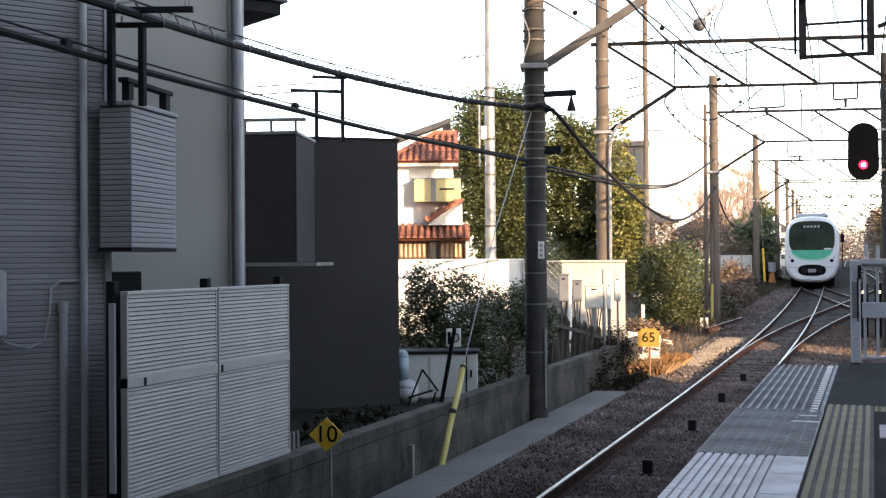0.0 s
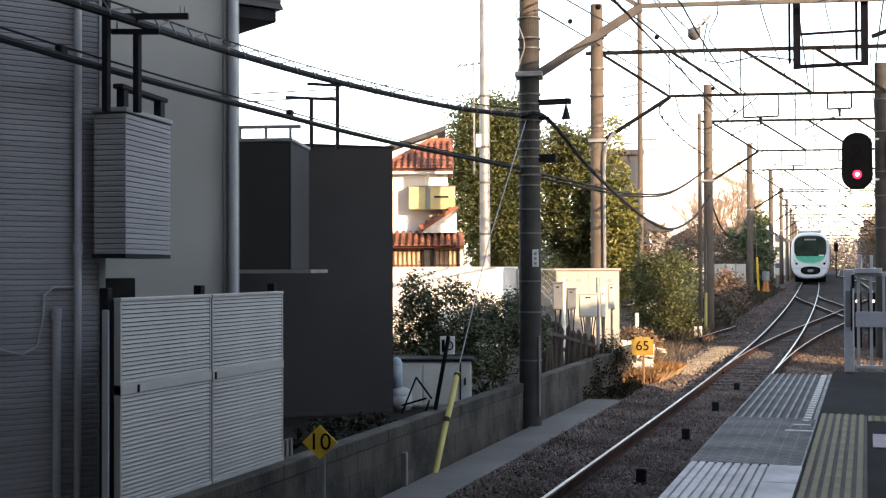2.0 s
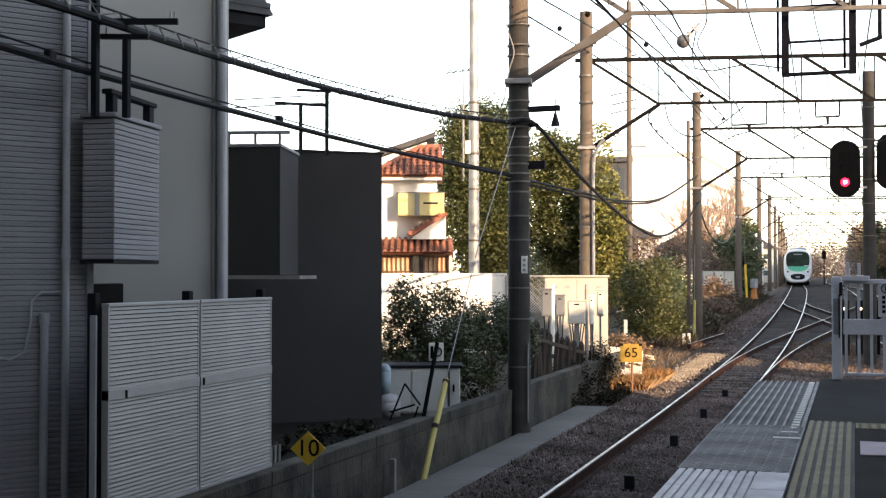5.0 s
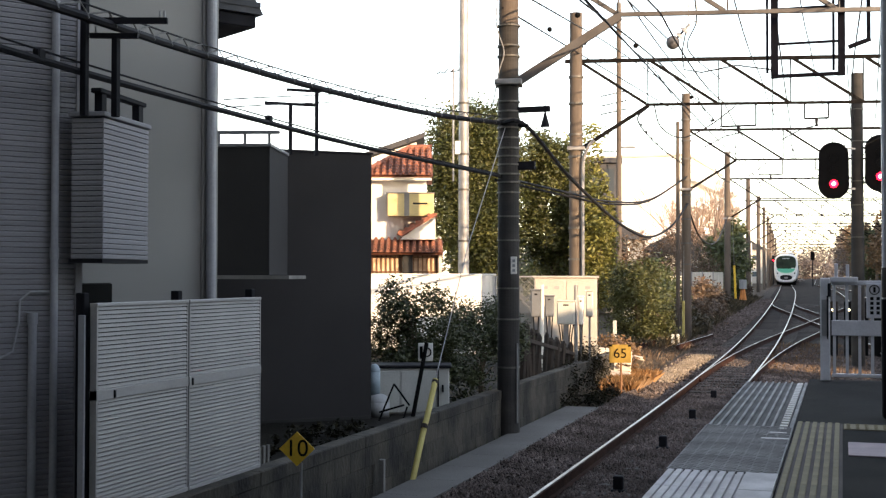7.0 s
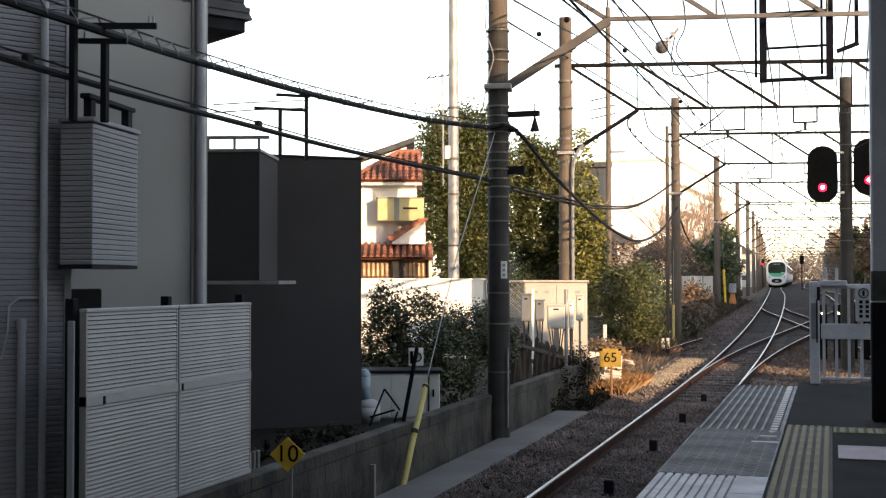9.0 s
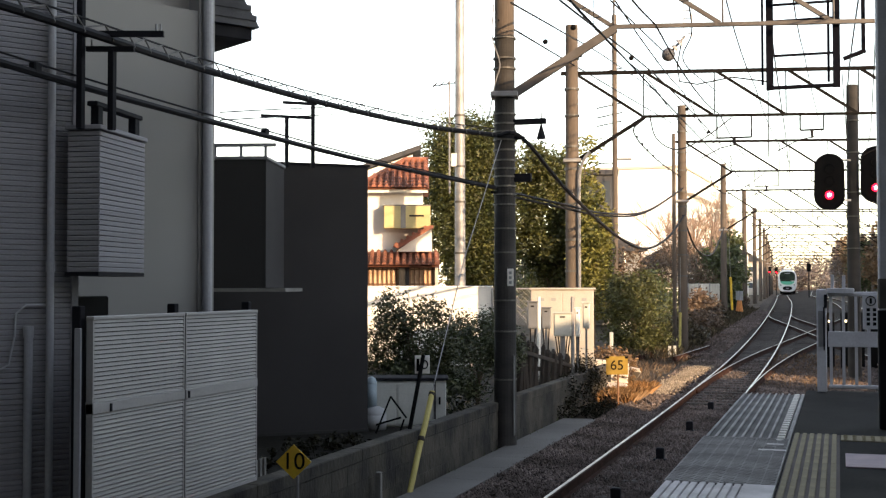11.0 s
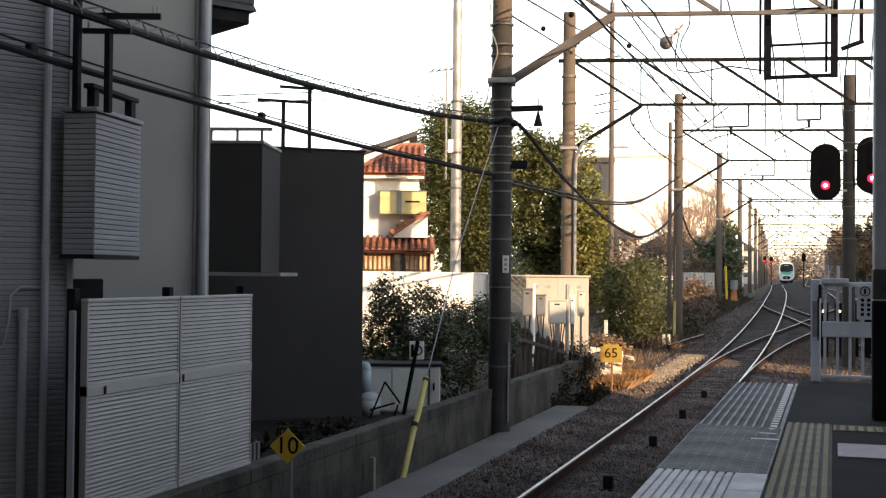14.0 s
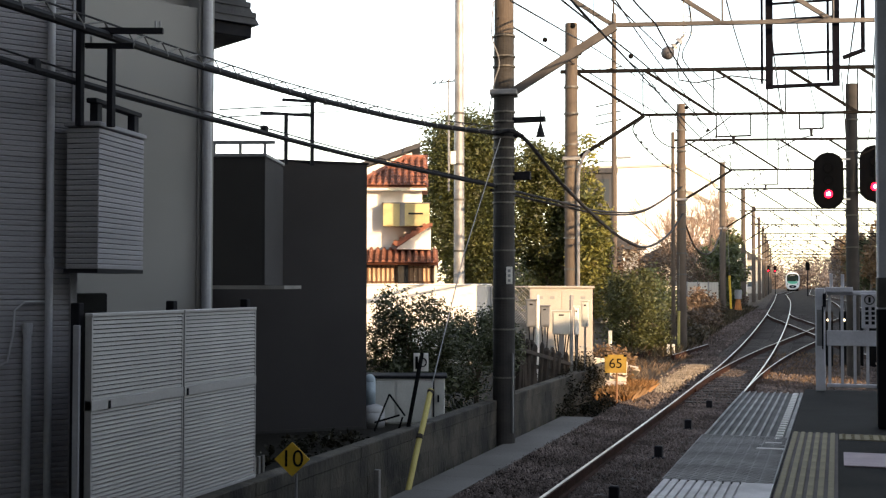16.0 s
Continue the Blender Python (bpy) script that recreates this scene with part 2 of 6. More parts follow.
def track_x(y):
    """The middle of the near track: straight along the platform, then bending away."""
    if y < 32:
        return -2.43
    if y < 100:
        u = (y - 32) / 68
        return -2.43 - 1.75 * u ** 1.7
    if y < 160:
        return -4.18 - 0.044 * (y - 100)
    return -6.82 - 0.0185 * (y - 160)


# ---- setting ----
def ground_sheet():
    f = Form()
    xs = [-400, -120, -60, -30, -18, -12, -9, -7, -6, -5, -4.72, -4, -2, 0, 2, 4, 7, 12, 25, 60, 120, 400]
    ys = [-60, -20, 0, 8, 14, 18, 22, 26, 30, 35, 40, 48, 56, 65, 75, 85, 95, 120, 160, 220, 300, 500, 900, 2500]
    pts = [(x, y, ground_z(y) - 0.22) for y in ys for x in xs]
    n = len(xs)
    f.add(pts, [(j * n + i, j * n + i + 1, (j + 1) * n + i + 1, (j + 1) * n + i) for j in range(len(ys) - 1) for i in range(n - 1)])
    tagged(part("ground", f, soil_mat), "bare brown soil and gravel along the railway", "ground", kind="structure")


ground_sheet()


def ribbon(fx, y0, y1, profile, dy=1.0):
    """A bar with the (x, z) profile that follows the middle line fx."""
    f = Form()
    n = len(profile)
    count = max(2, int((y1 - y0) / dy) + 1)
    pts = []
    for j in range(count):
        y = y0 + (y1 - y0) * j / (count - 1)
        c, s = fx(y), (fx(y + 0.5) - fx(y - 0.5))
        pts += [(c + x, y - x * s, ground_z(y) + z) for x, z in profile]
    faces = [(j * n + i, j * n + (i + 1) % n, (j + 1) * n + (i + 1) % n, (j + 1) * n + i) for j in range(count - 1) for i in range(n)]
    faces += [tuple(reversed(range(n))), tuple(range(len(pts) - n, len(pts)))]
    return f.add(pts, faces)


def build_track(name, fx, y0, y1, label):
    t = thing(name, label, "railway track")
    for side in (-0.5665, 0.5665):
        r = part("rail", ribbon(fx, y0, y1, [(side - 0.06, -0.153), (side + 0.06, -0.153), (side + 0.055, -0.13), (side + 0.012, -0.12), (side + 0.012, -0.04), (side + 0.034, -0.03), (side + 0.034, -0.005), (side - 0.034, -0.005), (side - 0.034, -0.03), (side - 0.012, -0.04), (side - 0.012, -0.12), (side - 0.055, -0.13)]), rail_mat, t, "rust-brown steel rail")
        part("rail_head", ribbon(fx, y0, y1, [(side - 0.03, -0.006), (side + 0.010, -0.006), (side + 0.006, 0.0), (side - 0.026, 0.0)]), rail_top_mat, r, "worn bright running surface")
    return t


near_track = build_track("railway_track", track_x, -7.5, 420, "rusty two-rail track curving gently away from the platform")


# ---- platform ----
asphalt_mat = material("dark_asphalt", (0.024, 0.024, 0.025), (0.016, 0.016, 0.017), 0.95, fine=120, scale=1.5, bump=0.4, spec=0.08)
slab_mat = material("worn_grey_slab", (0.30, 0.292, 0.295), (0.20, 0.195, 0.195), 0.85, fine=90, scale=3.0, bump=0.2, vary=0.06)
slab_white_mat = material("pale_grey_slab", (0.64, 0.615, 0.625), (0.48, 0.46, 0.47), 0.8, fine=90, scale=4.0, bump=0.2, vary=0.04)
slab_dark_mat = material("dark_ribbed_slab", (0.055, 0.053, 0.056), (0.035, 0.034, 0.036), 0.85, fine=90, scale=3.0, bump=0.2)
tactile_mat = material("faded_yellow_tactile", (0.235, 0.195, 0.105), (0.155, 0.128, 0.075), 0.8, fine=80, scale=3.0, bump=0.2, vary=0.08)
groove_mat = material("dark_groove", (0.075, 0.058, 0.054), (0.05, 0.04, 0.04), 0.9, fine=70, scale=3.0, bump=0.2)
PLATFORM_Z = 1.08


def build_platform():
    p = thing("platform", "grey station platform with ribbed edge slabs and yellow tactile paving", "platform", kind="structure")
    z = PLATFORM_Z
    part("deck", Form().box(-0.36, 6.0, -14.0, 14.42, z - 0.5, z - 0.006), asphalt_mat, p, "dark asphalt deck")
    part("face", Form().box(-0.98, 6.0, -14.0, 13.85, -0.2, z - 0.501), concrete_mat, p, "grey concrete platform wall")
    edge = part("edge_course", Form().box(-1.0, -0.362, -14.0, 13.86, z - 0.5, z - 0.03), concrete_mat, p, "grey concrete edging")
    # edge slabs, each about 0.6 m long, with ribs along the platform
    bounds = [(-14.0, 7.45, slab_white_mat, 0.62), (7.45, 8.75, slab_mat, 0.65), (8.75, 9.75, slab_mat, 0.5), (9.75, 13.86, slab_dark_mat, 0.68)]
    for y0, y1, mat, size in bounds:
        count = max(1, round((y1 - y0) / size))
        size = (y1 - y0) / count
        ribbed = mat is not slab_mat
        f = Form().box(-1.02, -0.364, 0.001, size - 0.001, z - 0.03, z - 0.014 if ribbed else z)
        if not ribbed:
            for k in range(int(size / 0.032)):
                shift = 0.02 * (k % 2)
                for i in range(8):
                    f.box(-1.01 + i * 0.08 + shift, -0.955 + i * 0.08 + shift, k * 0.032 + 0.006, k * 0.032 + 0.022, z, z + 0.004)
        me = f.mesh("slab")
        rib = None
        wide = -0.55 if mat is slab_white_mat else -0.47
        if ribbed:
            g = Form()
            n, bar = (9, 0.039) if mat is slab_white_mat else (8, 0.021)
            for k in range(n):
                x = -1.01 + (wide + 1.01) * k / n
                g.box(x, x + bar, 0.002, size - 0.002, z - 0.014, z, bevel=0.003)
            if mat is slab_white_mat:
                g.box(wide, -0.366, 0.006, size - 0.006, z - 0.014, z + 0.001)
            else:
                g.box(-0.395, -0.366, 0.006, size - 0.006, z - 0.014, z)
            rib = g.mesh("rib")
        for i in range(count):
            part("slab", me, mat, p, at=Matrix.Translation((0, y0 + i * size, 0)))
            if rib:
                part("rib", rib, slab_white_mat if mat is slab_white_mat else slab_mat, p, at=Matrix.Translation((0, y0 + i * size, 0)))
    # white dashes
    dash = Form().box(-0.468, -0.412, 0, 0.080, z - 0.014, z + 0.003, bevel=0.002).mesh("dash")
    for i in range(24):
        part("dash", dash, white_mat, p, at=Matrix.Translation((0, 9.62 + i * 0.176, 0)))
    part("dash", Form().box(-0.52, -0.40, 9.32, 9.38, z - 0.01, z + 0.006), slab_white_mat, p)
    part("dash", Form().box(-0.56, -0.37, 8.98, 9.05, z - 0.01, z + 0.006), slab_white_mat, p)
    # tactile tiles of 0.34 m with long bars on a darker bed
    part("tile_bed", Form().box(-0.349, -0.006, -6.0, 10.13, z - 0.02, z - 0.001), groove_mat, p, "dark grooves between the tile bars")
    f = Form()
    for k in range(6):
        f.box(-0.342 + k * 0.056, -0.308 + k * 0.056, 0.001, 0.337, z - 0.002, z + 0.006, bevel=0.003)
    me = f.mesh("tactile_tile")
    y = 10.13 - 0.338
    while y > -6:
        part("tactile_tile", me, tactile_mat, p, at=Matrix.Translation((0, y, 0)))
        y -= 0.338
    # row of studded tiles running across the platform
    f = Form().box(0.002, 0.336, 9.78, 10.12, z - 0.02, z)
    for i in range(5):
        for k in range(5):
            f.rod((0.035 + i * 0.067, 9.815 + k * 0.067, z), (0.035 + i * 0.067, 9.815 + k * 0.067, z + 0.006), 0.018, 0.011, n=6)
    me = f.mesh("tactile_tile")
    for i in range(8):
        part("tactile_tile", me, tactile_mat, p, at=Matrix.Translation((i * 0.338, 0, 0)))
    part("floor_mark", Form().box(0.03, 0.75, 8.35, 9.0, z - 0.005, z + 0.004, bevel=0.002), material("pinkish_paint", (0.42, 0.33, 0.36), (0.33, 0.27, 0.30), 0.8, fine=60, scale=5), p, "worn pinkish grey boarding mark")


build_platform()


def build_column():
    c = thing("canopy_column", "grey painted steel column standing on the platform", "column", Matrix.Translation((0.40, 10.7, PLATFORM_Z)))
    f = Form()
    f.box(-0.09, 0.11, -0.1, 0.1, 0, 4.01, bevel=0.015)
    part("shaft", f, white_steel_mat, c)
    part("lower_wrap", Form().box(-0.097, 0.117, -0.107, 0.107, 0, 0.98, bevel=0.012), dark_metal_mat, c, "dark painted lower band")
    part("middle_wrap", Form().box(-0.095, 0.115, -0.105, 0.105, 0.981, 1.24, bevel=0.012), band_mat, c, "dull grey middle band")


build_column()


def build_gate():
    g = thing("platform_end_gate", "white painted steel gate with upright bars and a kick band", "gate", Matrix.Translation((0, 14.22, PLATFORM_Z)))
    post = Form().box(-0.24, -0.135, -0.05, 0.05, 0, 1.14, bevel=0.008)
    part("post", post, white_steel_mat, g)
    part("latch_channel", Form().box(-0.225, -0.150, -0.058, -0.051, 0.50, 0.90, bevel=0.003), steel_mat, g, "dull steel latch channel")
    part("latch_slot", Form().box(-0.170, -0.155, -0.062, -0.059, 0.46, 0.94), dark_metal_mat, g, "dark latch slot")
    part("catch", Form().box(-0.160, -0.125, -0.07, -0.051, 0.93, 1.08, bevel=0.004), dark_metal_mat, g, "dark catch")
    part("top_rail", Form().box(-0.12, 1.4, -0.02, 0.02, 1.06, 1.11, bevel=0.006), white_steel_mat, g)
    part("bottom_rail", Form().box(-0.12, 1.4, -0.02, 0.02, 0.04, 0.08, bevel=0.006), white_steel_mat, g)
    part("kick_band", Form().box(-0.12, 1.4, -0.028, -0.004, 0.50, 0.67, bevel=0.004), white_steel_mat, g)
    bar = Form().box(-0.016, 0.016, -0.014, 0.014, 0.08, 1.06).mesh("bar")
    for i in range(11):
        part("bar", bar, white_steel_mat, g, at=Matrix.Translation((-0.09 + i * 0.133, 0, 0)))
    for i, (x, h) in enumerate(((-0.07, 1.30), (0.05, 1.29))):
        part("latch", Form().box(x - 0.018, x + 0.018, -0.02, 0.02, 1.11, h, bevel=0.004), white_steel_mat, g)
    part("hinge_arm", Form().box(-0.13, 0.16, -0.05, -0.02, 1.09, 1.15, bevel=0.005), white_steel_mat, g)
    n = thing("notice_plate", "small white no-entry notice hung on the gate", "sign", Matrix.Translation((0.33, 14.17, PLATFORM_Z + 0.70)))
    part("plate", Form().box(-0.085, 0.085, -0.008, 0.008, 0, 0.38, bevel=0.003), white_steel_mat, n)
    ring = [(0.05 * math.cos(a * 0.3927), -0.011, 0.31 + 0.05 * math.sin(a * 0.3927)) for a in range(17)]
    part("ring", Form().tube(ring, 0.006, 5), black_mat, n, "black prohibition ring")
    part("figure", Form().box(-0.012, 0.012, -0.012, -0.008, 0.28, 0.34), black_mat, n, "black bar inside the ring")
    for i in range(4):
        for x in (-0.045, 0.02):
            part("text_bar", Form().box(x, x + 0.035, -0.011, -0.008, 0.04 + i * 0.052, 0.075 + i * 0.052), black_mat, n)


build_gate()


# ---- unseen wall added behind the camera to keep the near part in shade ----
tagged(part("wall_station", Form().box(-60, 21, -16.0, -8.0, -0.2, 32), concrete_mat), "plain tall unseen wall added behind the camera to block light", "wall", kind="structure")

# Unseen walls added; their heights and gaps lay out the sun patches.
for y0, y1, top in ((-8.0, 8.0, 9.4), (8.02, 11.2, 5.9), (11.22, 20.2, 3.72), (22.8, 24.0, 9.4), (24.02, 26.58, 4.2), (26.6, 30.0, 9.4), (30.02, 46.0, 5.8), (46.02, 290.0, 9.4)):
    tagged(part("wall_buildings", Form().box(10.0, 10.8, y0, y1, -0.2, top), concrete_mat), "plain unseen wall piece added across the tracks to shape the sunlight", "wall", kind="structure")


# ---- trackside ----
def build_kerb():
    k = thing("cable_trough", "grey concrete cable trough lid course beside the ballast", "trough")
    for i in range(28):
        y = -7.0 + i * 1.0
        part("lid", Form().box(-4.62, -4.02, 0.0008, 0.9992, -0.22, -0.05, bevel=0.003).mesh("lid") if i == 0 else bpy.data.meshes["lid"], lid_mat, k, at=Matrix.Translation((0, y, 0)))


build_kerb()


def build_retaining_wall():
    w = thing("wall_retaining", "low stained concrete block retaining wall", "wall", kind="structure")
    me = Form().box(0, 0.15, 0.0012, 0.3988, 0.0012, 0.1988, bevel=0.0035).mesh("block")
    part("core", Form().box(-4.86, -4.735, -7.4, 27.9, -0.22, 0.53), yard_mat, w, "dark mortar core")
    for row in range(3):
        for i in range(88):
            y = -7.4 + i * 0.4 + (0.2 if row % 2 else 0)
            part("block", me, block_mat, w, at=Matrix.Translation((-4.87, y, -0.16 + row * 0.2 - 0.0)))
    cap = Form().box(-4.90, -4.714, 0.001, 2.399, 0.0, 0.13, bevel=0.010).mesh("cap")
    for i in range(15):
        part("cap", cap, block_mat, w, at=Matrix.Translation((0, -7.4 + i * 2.4, 0.44)))


build_retaining_wall()


def build_louvre_fence():
    f = thing("louvre_fence", "ivory louvred metal screen fence on the retaining wall", "fence", Matrix.Translation((-4.84, 7.15, 0.57)))
    for k in range(3):
        part("post", Form().box(-0.14, -0.07, k * 1.24 - 0.03, k * 1.24 + 0.03, -0.05, 1.55, bevel=0.005), dark_metal_mat, f, "dark fence post")
    for k in range(2):
        y0, y1 = k * 1.24 + 0.008, k * 1.24 + 1.232
        for z0, z1 in ((0.0, 0.03), (0.812, 0.885), (1.455, 1.48)):
            part("rail", Form().box(-0.05, 0.012, y0, y1, z0, z1, bevel=0.003), fence_rail_mat, f)
        for y in (y0, y1 - 0.018):
            part("stile", Form().box(-0.045, 0.006, y, y + 0.018, 0.03, 1.455), fence_mat, f)
        slat = Form().add([(x, y, z) for y in (y0 + 0.02, y1 - 0.02) for x, z in ((-0.008, 0.0), (0.006, 0.0), (0.0, 0.0235), (-0.012, 0.0235))], [(0, 1, 2, 3), (7, 6, 5, 4), (0, 4, 5, 1), (1, 5, 6, 2), (2, 6, 7, 3), (3, 7, 4, 0)]).mesh("slat")
        for z0, n in ((0.036, 26), (0.888, 19)):
            for i in range(n):
                part("slat", slat, fence_mat, f, at=Matrix.Translation((0, 0, z0 + i * 0.0302)))
        # Solid dark sheet that paints the shade between the slats.
        part("backing", Form().box(-0.045, -0.04, y0 + 0.02, y1 - 0.02, 0.03, 1.455), dark_metal_mat, f, "dark sheet standing in for shade behind the slats")
        part("clip", Form().box(0.012, 0.02, y0 + (0.2 if k == 0 else 0.03), y0 + (0.22 if k == 0 else 0.05), 0.815, 0.87), dark_metal_mat, f, "dark clip")
    part("end_frame", Form().box(-0.10, -0.05, -0.055, -0.035, 0.1, 1.40, bevel=0.004), pipe_mat, f, "grey return panel")


build_louvre_fence()


# ---- houses beside the line ----

def house_frame(x, y, z, head=33):
    """Local x runs along the wall away from the camera, local y out of the back of it."""
    return pose(x, y, z, 0, 0, 90 - head)


def build_siding_house():
    h = thing("siding_house", "two-storey house clad in grey ribbed siding", "house", house_frame(-5.34, 7.66, 0.2))
    L = 4.2
    # The backing is dark so board gaps look like shadow lines.
    part("wall", Form().box(-L, 0.0, 0.02, 4.0, 0, 7.0), dark_panel_mat, h, "dark backing that paints the shadow lines between the boards")
    board = Form().prism([(0.0, 0.0), (-0.016, 0.0013), (-0.018, 0.0262), (-0.010, 0.0335), (0.0, 0.0355)], 0, 1)
    board.v = [(y * L - L, x + 0.02, z) for x, y, z in board.v]
    me = board.mesh("siding_board")
    for i in range(182):
        part("siding_board", me, siding_mat, h, at=Matrix.Translation((0, 0, i * 0.038)))
    part("corner_trim", Form().box(-0.02, 0.03, -0.012, 0.3, 0, 7.0), siding_mat, h)
    return h


build_siding_house()


def build_bay():
    b = thing("bay_window_box", "projecting bay box clad in grey ribbed siding", "bay", pose(-5.05, 7.54, 2.36, 0, 0, 99))
    # local x along its front, local y towards the house
    # Dark core, painting shadow into the gaps between boards.
    part("core", Form().box(0.012, 0.80, 0.012, 0.24, 0.0, 1.02), dark_panel_mat, b, "dark core that paints shadow lines between the boards")
    front = Form().prism([(0.016, 0.0), (-0.003, 0.0013), (-0.005, 0.0255), (0.003, 0.0325), (0.016, 0.0345)], 0, 1)
    side = Form()
    side.v, side.f = [(x, y * 0.24, z) for x, y, z in front.v], list(front.f)
    front.v = [(y * 0.81, x, z) for x, y, z in front.v]
    fm, sm = front.mesh("front_board"), side.mesh("side_board")
    for i in range(27):
        part("front_board", fm, siding_mat, b, at=Matrix.Translation((0, 0, i * 0.0378)))
        part("side_board", sm, siding_mat, b, at=Matrix.Translation((0, 0, i * 0.0378)))
    part("cap", Form().box(-0.02, 0.83, -0.02, 0.26, 1.025, 1.06, bevel=0.006), siding_mat, b)
    # Shadow under the bay is put into this part's dark colour.
    part("soffit", Form().box(0.0, 0.82, 0.0, 0.26, -0.03, -0.002), dark_metal_mat, b, "underside coloured dark for its shadow")
    for x in (0.06, 0.72):
        part("rail_post", Form().box(x - 0.04, x + 0.04, 0.02, 0.08, 1.06, 1.20, bevel=0.004), dark_metal_mat, b, "dark rail post")
    part("hand_rail", Form().box(-0.02, 0.80, 0.01, 0.09, 1.195, 1.23, bevel=0.005), dark_metal_mat, b, "dark top rail")


build_bay()


def build_cable_bracket():
    m = thing("cable_bracket", "dark steel twin-post bracket carrying the cables", "bracket")
    for x, y, z in ((-5.15, 7.45, 4.5), (-4.97, 7.57, 3.96)):
        part("post", Form().box(x - 0.024, x + 0.024, y - 0.024, y + 0.024, 3.38, z, bevel=0.004), dark_metal_mat, m)
    part("cross_arm", Form().beam((-5.13, 7.46, 4.065), (-4.59, 7.64, 4.065), 0.04, 0.04), dark_metal_mat, m)
    part("cross_arm", Form().beam((-5.14, 7.50, 3.965), (-4.82, 7.62, 3.965), 0.04, 0.035), dark_metal_mat, m)
    for x, y, z in ((-4.61, 7.63, 4.085), (-4.64, 7.62, 4.085), (-4.98, 7.51, 4.085), (-5.10, 7.51, 3.98)):
        part("pin", Form().rod((x, y, z), (x, y, z + 0.05), 0.008, n=5), steel_mat, m)


build_cable_bracket()


def downpipe(name, label, x, y, z0, z1, r, joints=()):
    d = thing(name, label, "pipe", Matrix.Translation((x, y, z0)))
    part("pipe", Form().rod((0, 0, 0), (0, 0, z1 - z0), r, n=14), pipe_mat, d, smooth=False)
    for z in joints:
        part("coupling", Form().rod((0, 0, z - z0 - 0.04), (0, 0, z - z0 + 0.04), r * 1.25, n=14), pipe_mat, d)


downpipe("downpipe", "grey plastic downpipe fixed to the siding wall", -5.405, 7.47, 0.2, 7.0, 0.027, (2.4, 4.9))
downpipe("conduit", "grey plastic conduit with a cable head", -5.505, 7.36, 0.2, 1.97, 0.030, (1.93,))
tagged(part("meter_box", Form().box(-0.14, 0.14, -0.07, 0.0, 0, 0.50, bevel=0.03), pipe_mat, at=house_frame(-5.808, 6.895, 1.72)), "grey plastic meter box on the siding wall", "meter box")
wire = [(-5.73, 7.0, 1.70), (-5.68, 7.08, 1.67), (-5.63, 7.15, 1.65), (-5.58, 7.24, 1.70), (-5.56, 7.28, 1.9), (-5.56, 7.29, 2.06), (-5.52, 7.35, 2.12), (-5.44, 7.47, 2.12)]
tagged(part("drop_cable", Form().tube(wire, 0.008, 5), pipe_mat), "thin grey drop cable clipped to the wall", "cable")


slate_roof_mat = material("dark_slate_roof", (0.045, 0.047, 0.055), (0.028, 0.029, 0.035), 0.7, fine=30, scale=3, bump=0.2, vary=0.2)


def build_beige_house():
    h = thing("beige_house", "tall house with smooth beige rendered wall", "house", house_frame(-5.85, 10.65, 0.2))
    part("wall", Form().box(-4.5, 0.0, 0.0, 5.0, 0, 4.75), render_mat, h)
    part("upper_wall", Form().box(-4.5, -0.02, 0.3, 5.0, 4.75, 7.5), render_mat, h)
    part("corner_pilaster", Form().box(-0.16, 0.012, -0.03, 0.2, 0, 7.0, bevel=0.01), render_mat, h)
    part("downpipe", Form().rod((-0.09, -0.08, 0), (-0.09, -0.08, 7.0), 0.048, n=14), pipe_mat, h, "bluish grey downpipe")
    part("eave", Form().box(-0.3, 0.62, 0.3, 3.4, 4.60, 4.73, bevel=0.01), dark_metal_mat, h, "dark eave board")
    part("roof", Form().prism([(0.012, 4.735), (0.68, 4.735), (0.012, 5.74)], 0.25, 3.5), slate_roof_mat, h, "dark grey tiled roof end")
    for k in range(9):
        z = 4.80 + k * 0.1
        part("tile_course", Form().box(0.014, 0.68 - (z - 4.735) * 0.665, 0.236, 0.248, z, z + 0.055), slate_roof_mat, h)
    part("soffit_wall", Form().box(0.002, 0.34, 0.6, 3.0, 4.32, 4.598), render_mat, h)
    part("gutter", Form().box(0.0, 0.40, 0.55, 0.62, 4.24, 4.29, bevel=0.008), dark_metal_mat, h, "dark gutter arm")


build_beige_house()
# Black panel put in place of the shade in this gap.
tagged(part("side_gate", Form().box(0, 0.58, 0, 0.04, 0, 1.84, bevel=0.01), black_mat, at=pose(-5.40, 7.72, 0.34, 0, 0, 96)), "black panel standing in for the dark gap between the houses", "gate")

def build_dark_house():
    h = thing("charcoal_house", "flat-roofed house with plain charcoal rendered wall", "house", house_frame(-5.88, 14.89, 0.1, 50))
    part("wall", Form().box(-2.6, 0.0, 0.0, 5.0, 0, 3.72), dark_wall_mat, h)
    part("coping", Form().box(-2.6, 0.02, -0.02, 0.16, 3.722, 3.75), dark_metal_mat, h, "dark coping strip")
    part("plinth", Form().box(-2.6, 0.006, -0.012, -0.002, 0, 0.3), dark_panel_mat, h, "darker plinth")
    return h


build_dark_house()


